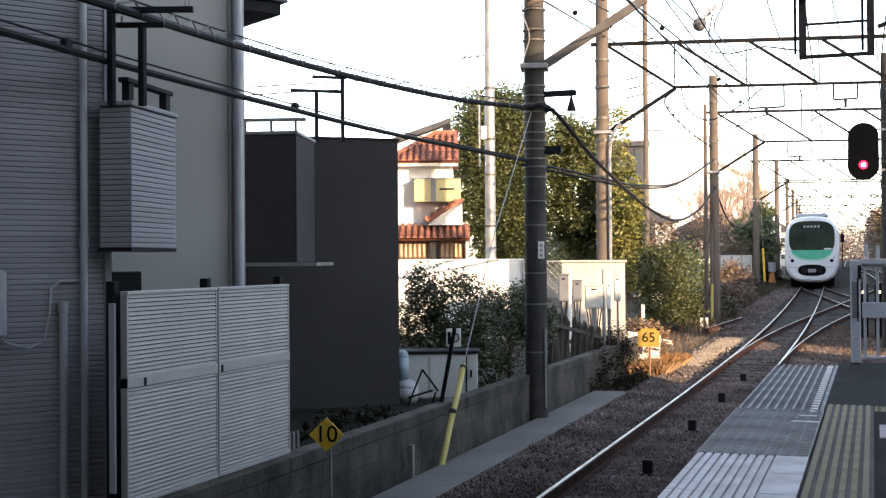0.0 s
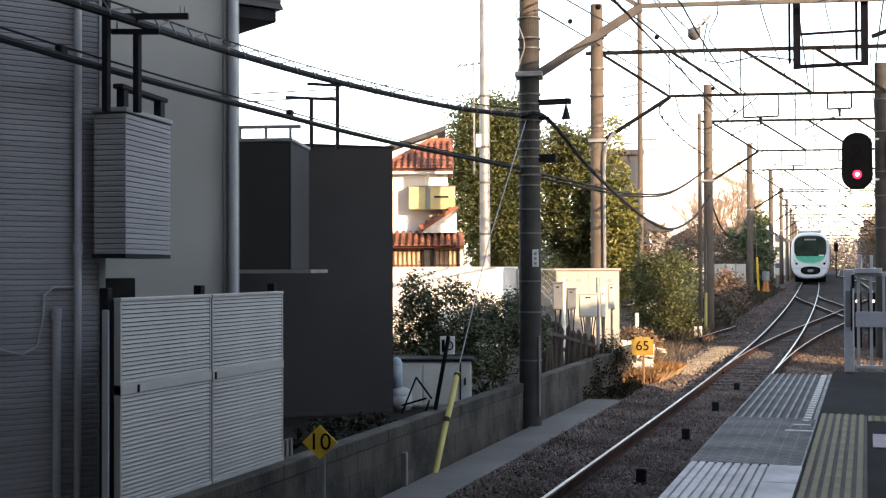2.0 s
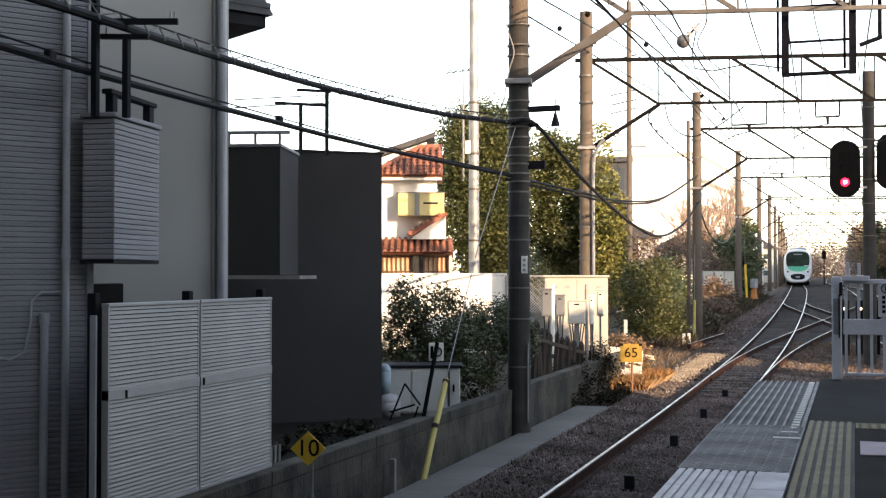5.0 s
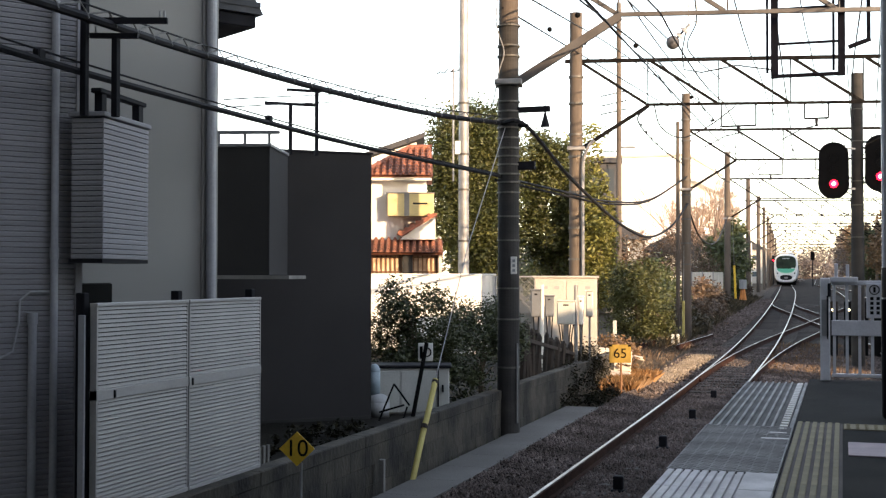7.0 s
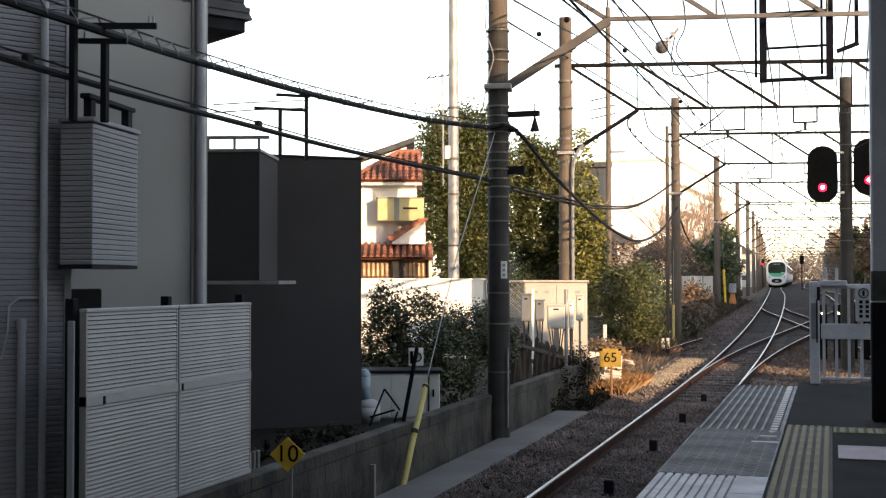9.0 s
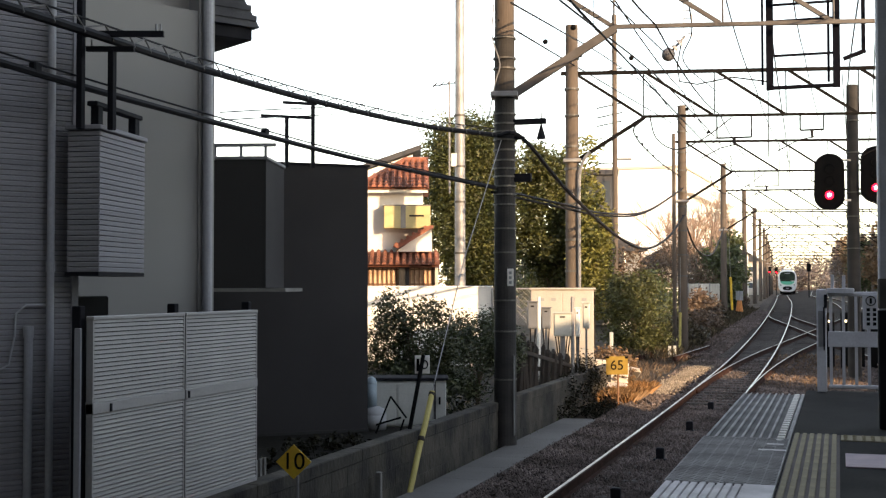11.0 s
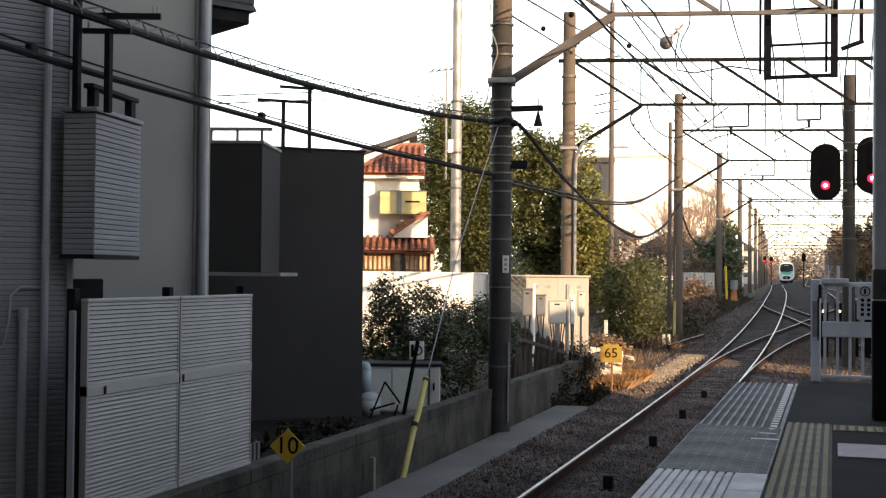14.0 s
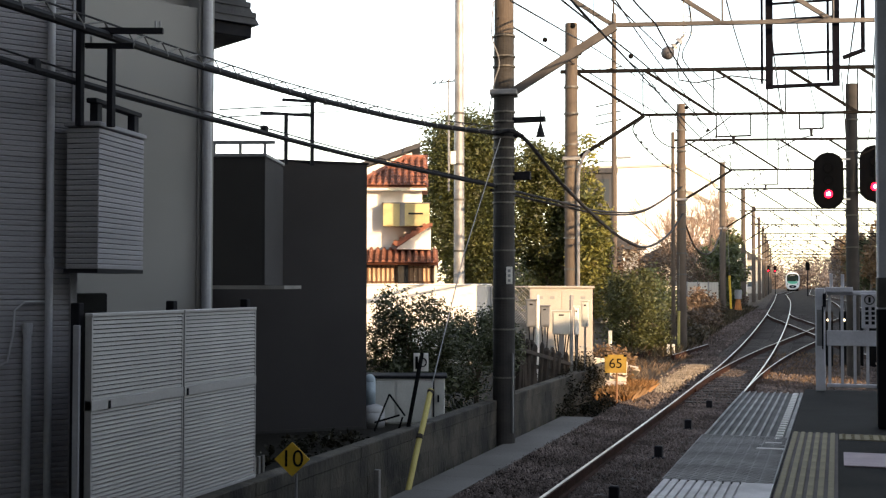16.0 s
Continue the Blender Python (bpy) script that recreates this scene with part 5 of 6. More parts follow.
def build_hanging_frame():
    h = thing("hanging_ladder_frame", "dark steel frame hung under the gantry", "frame", Matrix.Translation((-0.93, 18.35, 5.12)))
    for x in (0.0, 0.93):
        part("upright", Form().box(x - 0.052, x + 0.052, -0.04, 0.04, 0.0, 2.2), frame_mat, h)
        part("inner_upright", Form().rod((x - 0.11, 0.12, 0.1), (x - 0.11, 0.12, 2.2), 0.02, n=6), frame_mat, h)
    for z, r in ((0.03, 0.03), (0.50, 0.02), (1.0, 0.03), (1.25, 0.02)):
        part("cross_bar", Form().rod((0, 0, z), (0.93, 0, z), r, n=6), frame_mat, h)
    s = thing("speaker_bracket", "dark slotted steel bracket under the gantry", "bracket", Matrix.Translation((0.35, 18.9, 5.7)))
    part("strap", Form().box(0, 0.06, 0, 0.04, 0, 1.0, bevel=0.006), frame_mat, s)
    part("foot", Form().beam((-0.25, 0, -0.08), (0.06, 0.02, 0.03), 0.06, 0.06), frame_mat, s)
    part("head", Form().box(-0.28, 0.06, -0.02, 0.06, 0.86, 0.97, bevel=0.01), frame_mat, s)


build_hanging_frame()


def drop_bracket(x, y, z, w=0.75, h=0.5):
    d = thing("drop_bracket", "thin grey wire support frame under the gantry", "bracket", Matrix.Translation((x, y, z)), group="wire supports")
    for k in (-w / 2, w / 2):
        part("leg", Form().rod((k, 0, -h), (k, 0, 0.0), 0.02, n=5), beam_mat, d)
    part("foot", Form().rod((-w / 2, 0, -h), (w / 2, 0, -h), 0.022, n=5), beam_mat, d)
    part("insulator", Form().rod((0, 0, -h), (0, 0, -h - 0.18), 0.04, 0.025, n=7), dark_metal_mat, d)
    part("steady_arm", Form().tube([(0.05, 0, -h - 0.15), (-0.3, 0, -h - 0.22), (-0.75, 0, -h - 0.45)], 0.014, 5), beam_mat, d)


for i, (x, y, top) in enumerate(POLES[1:9]):
    for fx, k in ((track_x, 0.25), (right_track_x, -0.35)):
        drop_bracket(fx(y) + k, gantry_y((x, y), fx(y) + k), 6.06)
    drop_bracket(track_x(y) + 1.9, gantry_y((x, y), track_x(y) + 1.9), 6.06, 0.5, 0.35)
    hl = thing("hanger_loop", "thin dark wire loop hung under the gantry", "bracket", pose(track_x(y), gantry_y((x, y), track_x(y)), 6.06, 0, 0, GANTRY_TURN), group="wire supports")
    part("loop", Form().tube(smooth_path([(-1.6, 0, 0.0), (-1.45, 0, -0.5), (-1.0, 0, -0.75), (-0.4, 0, -0.5), (0.2, 0, -0.05)], 5), 0.016, 5), cable_mat, hl)
    part("hanger", Form().rod((1.0, 0, 0.9), (1.0, 0, -0.95), 0.014, n=5), cable_mat, hl)
    part("hanger", Form().rod((2.6, 0, 0.9), (2.7, 0, -0.75), 0.012, n=5), cable_mat, hl)


# ---- fittings on the near pole ----
def build_pole_fittings():
    a = thing("insulator_bracket", "dark steel cross arm with insulators on the concrete pole", "bracket", Matrix.Translation((-4.65, 17.24, 0)))
    part("arm", Form().box(0.12, 0.62, -0.05, 0.05, 4.62, 4.70, bevel=0.006), dark_metal_mat, a)
    part("arm", Form().box(0.12, 0.30, -0.03, 0.03, 4.40, 4.45, bevel=0.004), dark_metal_mat, a)
    part("insulator", Form().rod((0.55, 0, 4.40), (0.55, 0, 4.62), 0.07, 0.01, n=10), dark_metal_mat, a)
    part("pin", Form().rod((0.55, 0, 4.70), (0.55, 0, 4.80), 0.012, n=6), steel_mat, a)
    part("lower_arm", Form().box(0.14, 0.40, -0.04, 0.04, 3.78, 3.90, bevel=0.006), dark_metal_mat, a)
    wire = [(-0.12, -0.15, 6.4), (-0.14, -0.17, 5.9), (-0.02, -0.19, 5.5), (-0.1, -0.18, 5.2), (-0.20, -0.16, 4.7)]
    part("lead", Form().tube(smooth_path(wire, 5), 0.010, 5), steel_mat, a, "pale lead wire down the pole")
    part("conduit", Form().rod((0.16, -0.10, 0.1), (0.16, -0.10, 1.25), 0.013, n=8), steel_mat, a, "grey conduit at the foot")
    p = thing("pole_plate", "small white number plate with plain bars on the pole", "sign", Matrix.Translation((-4.52, 17.06, 2.26)))
    part("plate", Form().box(-0.045, 0.045, -0.012, 0.0, 0, 0.25, bevel=0.003), white_mat, p)
    for k in range(3):
        part("text_bar", Form().box(-0.02, 0.02, -0.016, -0.012, 0.03 + k * 0.07, 0.07 + k * 0.07), grey_box_mat, p)
    q = thing("pole_plate", "small white plate strapped to the utility pole", "sign", Matrix.Translation((-9.25, 29.36, 5.3)))
    part("plate", Form().box(-0.07, 0.07, -0.02, 0.0, 0, 0.33, bevel=0.004), white_mat, q)
    g = thing("conduit", "pale grey riser conduit on the second pole", "pipe", Matrix.Translation((-5.50, 26.76, 0)))
    part("pipe", Form().tube(smooth_path([(0, 0, 0.2), (0, 0, 3.0), (0.0, 0, 4.3), (0.02, 0, 4.8), (0.12, 0, 5.1), (0.25, 0, 5.25)], 5), 0.035, 7), steel_mat, g)


build_pole_fittings()


def build_utility_arms():
    u = thing("utility_cross_arms", "slim cross arms with small insulators on the utility pole", "bracket", Matrix.Translation((-8.75, 49.9, 0)))
    for z in (9.0, 9.35, 9.75, 11.2):
        part("arm", Form().beam((-0.75, -0.1, z - 0.12), (0.3, 0.1, z + 0.1), 0.05, 0.05), dark_metal_mat, u)
        for k in (-0.6, -0.2):
            part("insulator", Form().rod((k, -0.05, z - 0.03), (k, -0.05, z + 0.12), 0.03, 0.02, n=6), grey_box_mat, u)
    part("lamp_head", Form().box(0.1, 0.7, -0.1, 0.1, 7.45, 7.55, bevel=0.03), grey_box_mat, u, "grey street lamp head")


build_utility_arms()


# ---- lettering ----
def letters(body, size, depth=0.004):
    cu = bpy.data.curves.new("lettering", "FONT")
    cu.body, cu.size, cu.extrude = body, size, depth / 2
    cu.align_x, cu.align_y = "CENTER", "CENTER"
    tmp = bpy.data.objects.new("lettering", cu)
    scene.collection.objects.link(tmp)
    bpy.context.view_layer.update()
    me = bpy.data.meshes.new_from_object(tmp.evaluated_get(bpy.context.evaluated_depsgraph_get()))
    bpy.data.objects.remove(tmp)
    bpy.data.curves.remove(cu)
    return me


def build_sign_10():
    s = thing("speed_sign", "yellow diamond speed sign reading 10 on a thin post", "sign", pose(-4.375, 9.395, 0, 0, 0, 14))
    part("post", Form().rod((0.03, 0.02, -0.2), (0.03, 0.02, 0.66), 0.012, n=7), steel_mat, s, "thin grey post")
    part("plate", Form().add([(x, y, z) for y in (-0.012, 0.0) for x, z in ((-0.15, 0.78), (0.0, 0.635), (0.15, 0.78), (0.0, 0.925))], [(0, 1, 2, 3), (7, 6, 5, 4), (0, 4, 5, 1), (1, 5, 6, 2), (2, 6, 7, 3), (3, 7, 4, 0)]), yellow_mat, s)
    part("numeral", letters("10", 0.20), black_mat, s, "black numerals 10", at=pose(0, -0.016, 0.78, 90))


def build_sign_65():
    s = thing("speed_sign", "yellow square speed sign reading 65 on a post", "sign", pose(-4.19, 24.0, 0, 0, 0, 12))
    part("post", Form().rod((0.02, 0.03, -0.25), (0.02, 0.03, 0.6), 0.022, n=8), wood_mat, s, "brown post")
    part("plate", Form().box(-0.215, 0.215, -0.015, 0.0, 0.51, 0.87, bevel=0.004), dull_yellow_mat, s)
    part("numeral", letters("65", 0.27), black_mat, s, "black numerals 65", at=pose(0, -0.020, 0.69, 90))
    for x, z in ((-0.215, 0.83), (0.155, 0.83)):
        part("corner", Form().box(x, x + 0.06, -0.019, -0.016, z, z + 0.04), black_mat, s, "dark corner mark")


build_sign_10()
build_sign_65()


def build_guy():
    g = thing("guy_wire", "stay wire with a yellow plastic guard", "guy wire")
    part("guard", Form().tube(smooth_path([(-4.60, 12.92, -0.08), (-4.60, 13.3, 0.45), (-4.60, 13.45, 0.62), (-4.61, 13.76, 1.0)], 5), 0.034, 10), guard_mat, g, "pale yellow guard tube")
    for p in ((-4.60, 13.32, 0.5), (-4.61, 13.74, 0.97)):
        part("strap", Form().rod(Vector(p) - Vector((0, 0.012, 0.02)), Vector(p) + Vector((0, 0.012, 0.02)), 0.039, n=10), stake_mat, g, "dull strap")
    part("wire", Form().rod((-4.61, 13.76, 1.0), (-4.68, 15.3, 2.62), 0.007, n=5), steel_mat, g)
    part("wire", Form().rod((-4.68, 15.3, 2.62), (-4.66, 17.1, 4.4), 0.007, n=5), steel_mat, g)
    m = thing("marker_post", "thin pale concrete marker post by the wall", "post", Matrix.Translation((-4.63, 12.05, -0.1)))
    part("post", Form().box(-0.03, 0.03, -0.03, 0.03, 0, 0.40, bevel=0.006), concrete_mat, m)


build_guy()


def build_storage():
    s = thing("storage_cabinet", "white steel storage cabinet with sliding doors in the yard", "cabinet", pose(-6.2, 15.32, 0.36, 0, 0, 18))
    part("body", Form().box(0, 1.2, 0.02, 0.55, 0, 0.62, bevel=0.01), cream_cab_mat, s)
    part("lid", Form().box(-0.03, 1.23, -0.01, 0.58, 0.622, 0.66, bevel=0.01), dark_metal_mat, s, "dark lid")
    for x0, x1 in ((0.12, 0.52), (0.55, 1.02)):
        part("door", Form().box(x0, x1, 0.004, 0.018, 0.03, 0.58, bevel=0.004), cream_cab_mat, s)
    part("edge_post", Form().box(1.04, 1.06, 0.0, 0.018, 0, 0.62), dark_metal_mat, s, "dark seam")
    part("handle", Form().box(1.10, 1.125, -0.004, 0.018, 0.30, 0.40, bevel=0.003), black_mat, s, "black handle")
    t = thing("water_tank", "pale grey drum with a blue domed tank beside the cabinet", "tank", Matrix.Translation((-5.88, 15.15, 0.36)))
    part("tank", Form().rod((0, 0, 0), (0, 0, 0.20), 0.155, n=28).ball((0, 0, 0.20), 0.1555, 28, 12, (1.0, 1.0, 0.7)), grey_box_mat, t, "pale grey rounded drum", smooth=True)
    part("dome", Form().rod((-0.05, 0, 0.28), (-0.05, 0, 0.60), 0.075, n=24).ball((-0.05, 0, 0.60), 0.0755, 20, 10, (1.0, 1.0, 1.3)), blue_mat, t, smooth=True)
    a = thing("folded_stand", "black folded tripod stand leaning at the wall", "stand")
    for p, q in (((-5.28, 13.64, 0.50), (-5.18, 13.88, 0.92)), ((-5.18, 13.88, 0.92), (-5.0, 13.94, 0.66)), ((-5.28, 13.64, 0.60), (-5.02, 13.8, 0.68)), ((-5.02, 13.78, 0.52), (-4.98, 13.8, 0.66))):
        part("leg", Form().rod(p, q, 0.012, n=6), black_mat, a)
    b = thing("leaning_bar", "dark bar with a white instruction plate leaning on the wall", "sign")
    part("bar", Form().rod((-4.85, 13.57, 0.45), (-4.77, 13.9, 1.42), 0.026, n=8), black_mat, b)
    part("plate", Form().box(-0.09, 0.09, 0.0, 0.012, -0.11, 0.11, bevel=0.004), white_mat, b, at=pose(-4.80, 13.95, 1.31, 0, 0, 20))
    part("symbol", Form().tube([(0.02 + 0.045 * math.cos(k * 0.45), -0.006, 0.05 * math.sin(k * 0.45)) for k in range(-5, 6)], 0.008, 5), black_mat, b, "black curved symbol", at=pose(-4.80, 13.95, 1.31, 0, 0, 20))
    part("symbol", Form().box(-0.07, -0.035, -0.006, -0.001, -0.08, 0.07), black_mat, b, "black bar symbol", at=pose(-4.80, 13.95, 1.31, 0, 0, 20))


cream_cab_mat = material("off_white_steel", (0.52, 0.53, 0.51), (0.44, 0.45, 0.43), 0.5, fine=50, scale=2, bump=0.04)
blue_mat = material("pale_blue_plastic", (0.26, 0.33, 0.38), (0.21, 0.27, 0.31), 0.5, fine=50, scale=2, bump=0.02)
build_storage()


def build_pickets():
    f = thing("picket_fence", "short brown wooden picket fence on the yard's edge", "fence", Matrix.Translation((-4.98, 9.7, 0.50)))
    for k in range(5):
        part("picket", Form().box(-0.012, 0.012, k * 0.085, k * 0.085 + 0.045, 0, 0.20, bevel=0.004), concrete_mat, f, "weathered grey picket")
    part("stringer", Form().box(-0.03, -0.014, -0.02, 0.42, 0.05, 0.08), stake_mat, f)
    g = thing("stake_fence", "row of rough brown timber stakes beside the wall", "fence", Matrix.Translation((-5.1, 0, 0)))
    rng = random.Random(5)
    n = 20
    for k in range(n):
        u = k / (n - 1)
        y = 19.6 + 5.9 * u
        top = 1.46 - 0.86 * u + rng.uniform(-0.08, 0.08)
        base = 0.30 - 0.35 * u
        x, w, lean = rng.uniform(-0.05, 0.05), rng.uniform(0.045, 0.075), rng.uniform(-0.13, 0.13)
        part("stake", Form().rod((x, y, base), (x + lean * 0.4, y + lean, top - 0.06), w, w * 0.95, n=7).rod((x + lean * 0.4, y + lean, top - 0.06), (x + lean * 0.42, y + lean, top), w * 0.95, w * 0.4, n=7), stake_mat, g)
    part("stringer", Form().beam((-0.08, 19.5, 1.0), (-0.08, 25.5, 0.3), 0.04, 0.07), stake_mat, g)
    part("stringer", Form().beam((0.07, 19.5, 1.2), (0.07, 25.5, 0.46), 0.04, 0.06), stake_mat, g)


build_pickets()


# ---- sunlit cabinet hut and its boxes ----
def build_hut():
    h = thing("equipment_hut", "cream steel equipment cabinet in full sun", "cabinet", pose(-6.14, 24.83, 0.77, 0, 0, 14))
    part("body", Form().box(0, 1.31, 0, 0.87, 0.0, 1.41, bevel=0.012), hut_mat, h)
    part("roof", Form().box(-0.04, 1.35, -0.04, 0.91, 1.41, 1.455, bevel=0.012), hut_mat, h)
    part("plinth", Form().box(-0.02, 1.33, -0.02, 0.89, -1.1, 0.0), concrete_mat, h, "concrete plinth")
    for x in (0.03, 0.67):
        part("door", Form().box(x, x + 0.61, -0.010, -0.002, 0.06, 1.35, bevel=0.003), hut_mat, h)
        part("handle", Form().box(x + 0.5, x + 0.53, -0.03, -0.011, 0.6, 0.75, bevel=0.004), dark_metal_mat, h, "dark handle")
    for x in (0.18, 0.42, 0.82, 1.06):
        part("vent", Form().box(x, x + 0.10, -0.014, -0.0105, 1.18, 1.24), grey_box_mat, h, "small vent")
        part("vent", Form().box(x, x + 0.10, -0.014, -0.0105, 0.15, 0.21), grey_box_mat, h, "small vent")
    S = 1.0

    def control_box(x, y, z, w, d, hh, mat, legs, label):
        x, y, base = x * S, y * S, 2.25 + (z - 2.25) * S
        w, d, hh, foot = w * S, d * S, hh * S, -base - 0.2
        c = thing("control_box", label, "control box", pose(x, y, base, 0, 0, 10), group="boxes before the cabinet")
        part("case", Form().box(0, w, 0, d, 0, hh, bevel=0.012), mat, c)
        part("hood", Form().box(-0.02, w + 0.02, -0.03, d + 0.02, hh, hh + 0.025, bevel=0.005), mat, c)
        part("door", Form().box(0.02, w - 0.02, -0.010, -0.001, 0.03, hh - 0.03, bevel=0.003), mat, c)
        part("catch", Form().box(w * 0.35, w * 0.65, -0.018, -0.011, hh * 0.82, hh * 0.88), dark_metal_mat, c, "dark catch")
        for k in range(legs):
            xx = w * (k + 0.5) / legs
            part("cable", Form().tube([(xx, d / 2, 0), (xx * 0.8 + w * 0.1, d / 2, -0.2), (w * 0.5, d / 2, foot + 0.3)], 0.014, 5), cable_mat, c, "black cable tail")
        part("leg", Form().box(w * 0.35, w * 0.65, d * 0.4, d * 0.6, foot, 0), steel_mat, c, "steel stand")

    control_box(-5.85, 23.37, 1.42, 0.20, 0.14, 0.52, shaded_box_mat, 2, "tall light grey control box on a stand")
    control_box(-5.59, 23.46, 1.42, 0.18, 0.14, 0.40, shaded_box_mat, 3, "small light grey control box on a stand")
    control_box(-5.36, 23.54, 1.27, 0.35, 0.16, 0.45, cream_cab_mat, 6, "wide pale control box with black cables")
    control_box(-4.97, 23.72, 1.26, 0.10, 0.12, 0.55, white_mat, 2, "narrow white control box with black cables")
    control_box(-4.83, 23.78, 1.42, 0.14, 0.12, 0.50, cream_cab_mat, 1, "slim pale control box beside the white one")
    for x, y, z, mat, lab in ((-5.63, 23.42, 2.05, white_mat, "pale conduit riser before the cabinet"), (-5.0, 23.64, 2.05, steel_mat, "grey conduit riser before the cabinet"), (-5.06, 23.9, 1.95, dark_metal_mat, "short dark conduit riser before the cabinet")):
        pp = thing("conduit", lab, "pipe", Matrix.Translation((x, y, -0.2)))
        part("pipe", Form().rod((0, 0, 0), (0, 0, z + 0.2), 0.035, n=8), mat, pp)


build_hut()


def build_white_wall():
    w = thing("wall_garden", "white painted garden wall in full sun", "wall", pose(-13.0, 27.6, 0.3, 0, 0, 19), kind="structure")
    part("wall", Form().box(0, 5.05, 0, 0.12, -0.4, 1.92), white_mat, w)
    part("coping", Form().box(-0.02, 5.07, -0.02, 0.14, 1.92, 1.97, bevel=0.01), white_mat, w)
    m = thing("mesh_fence", "grey steel mesh fence panel with posts", "fence", pose(-8.2, 29.2, 0.2, 0, 0, 20))
    for x in (0.0, 0.22, 1.0):
        part("post", Form().rod((x, 0, -0.3), (x, 0, 2.0), 0.025, n=8), steel_mat, m)
    part("top_rail", Form().rod((0, 0, 2.0), (1.9, 0, 2.0), 0.02, n=6), steel_mat, m)
    net = Form()
    for k in range(-12, 16):
        a, b = k * 0.07, k * 0.07 + 0.9
        for s in (0, 1):
            p, q = (a, 1.1), (b, 2.0)
            if s:
                p, q = (b, 1.1), (a, 2.0)
            if 0 <= min(a, b) and max(a, b) <= 1.9:
                net.rod((p[0], 0, p[1]), (q[0], 0, q[1]), 0.005, n=3, caps=False)
    part("mesh", net, steel_mat, m)


build_white_wall()


def build_tiled_house():
    h = thing("tiled_house", "white plastered house with terracotta tiled roofs", "house", pose(-10.95, 32.25, 0.0, 0, 0, 19.5))
    # local x to the right along the front, local y away
    part("wall", Form().box(-5.0, -0.12, 0, 5.0, 0, 4.92), white_mat, h)
    part("wall_strip", Form().box(-0.78, -0.64, -0.03, -0.002, 0, 4.9), white_mat, h, "plain pilaster strip")
    part("fascia", Form().box(-5.2, 0.02, -0.32, -0.24, 4.86, 4.96), white_mat, h, "white fascia board")

    def tile_slope(x0, x1, y0, z0, y1, z1, hip, count, rows, hip_left=0.0):
        """Rolled tiles in rows from the eave up; hip is how much the row shortens at its ends."""
        dy, dz = (y1 - y0) / rows, (z1 - z0) / rows
        roof = part("roof", Form().add([(x0, y0, z0 - 0.03), (x1, y0, z0 - 0.03), (x1 - hip, y1, z1 - 0.03), (x0 + hip_left, y1, z1 - 0.03), (x0, y1, z0 - 0.1), (x1, y1, z0 - 0.1)], [(0, 1, 2, 3), (0, 4, 5, 1), (1, 5, 2), (0, 3, 4), (3, 2, 5, 4)]), tile_mat, h, "terracotta roof deck")
        w = (x1 - x0) / count
        t = Form()
        prof = [(-0.5, 0.0), (-0.32, 0.0), (-0.22, 0.055), (0.0, 0.085), (0.22, 0.055), (0.32, 0.0), (0.5, 0.0)]
        pts = [(a * w, y, z + (dz * k) + (0.028 if k == 0 else 0.0)) for k, y in ((0, -0.04), (1, dy)) for a, z in prof]
        n = len(prof)
        t.add(pts, [(i, i + 1, n + i + 1, n + i) for i in range(n - 1)] + [tuple(range(n))])
        me = t.mesh("roof_tile")
        for r in range(rows):
            for k in range(count):
                x = x0 + (k + 0.5) * w
                if x > x1 - hip * (r / rows) or x < x0 + hip_left * (r / rows):
                    continue
                part("roof_tile", me, tile_mat, roof, at=Matrix.Translation((x, y0 + r * dy, z0 + r * dz)))
        return roof

    r = tile_slope(-1.95, 0.05, -0.4, 4.98, 1.6, 5.94, 0.0, 11, 9, 1.35)
    part("ridge_tile", Form().rod((-0.62, 1.6, 5.97), (0.05, 1.6, 5.97), 0.09, n=8), tile_mat, r)
    part("hip_tile", Form().rod((-1.95, -0.4, 5.03), (-0.6, 1.6, 5.99), 0.075, n=8), tile_mat, r)
    r = tile_slope(-3.2, 0.32, -1.3, 2.82, -0.05, 3.22, 0.0, 20, 5)
    part("porch_gable", Form().prism([(-0.85, 3.22), (0.12, 3.22), (0.12, 3.88), (0.05, 3.88)], -0.55, -0.02), white_mat, h, "white porch gable")
    verge = part("porch_roof", Form().prism([(-0.95, 3.36), (-0.80, 3.30), (0.10, 3.84), (0.16, 3.84), (0.16, 3.93), (0.04, 3.93)], -0.75, -0.03), tile_mat, h, "terracotta porch verge")
    for k in range(6):
        part("verge_tile", Form().rod((-0.86 + k * 0.16, -0.80, 3.40 + k * 0.094), (-0.86 + k * 0.16, -0.2, 3.44 + k * 0.094), 0.055, n=8), tile_mat, verge)
    box = part("balcony", Form().box(-1.20, 0.08, -0.55, -0.03, 3.86, 4.48, bevel=0.01), panel_yellow_mat, h, "pale yellow balcony panel box")
    part("divider", Form().box(-0.74, -0.60, -0.57, -0.552, 3.86, 4.48), concrete_mat, box, "grey divider post")
    part("slot", Form().box(-0.50, -0.10, -0.57, -0.552, 4.18, 4.23), dark_metal_mat, box, "dark rail slot")
    part("rim", Form().box(-1.24, 0.10, -0.57, -0.03, 4.482, 4.51), concrete_mat, box)
    lat = part("porch_screen", Form().box(-3.1, 0.26, -0.9, -0.86, 1.6, 2.76), orange_glass_mat, h, "orange-brown panel behind lattice")
    for k in range(27):
        x = -3.1 + k * 0.124
        part("lattice_bar", Form().box(x, x + 0.035, -0.95, -0.905, 1.6, 2.76), wood_mat, lat)
    for z in (1.9, 2.3, 2.70):
        part("lattice_rail", Form().box(-3.1, 0.26, -0.96, -0.91, z, z + 0.04), wood_mat, lat)
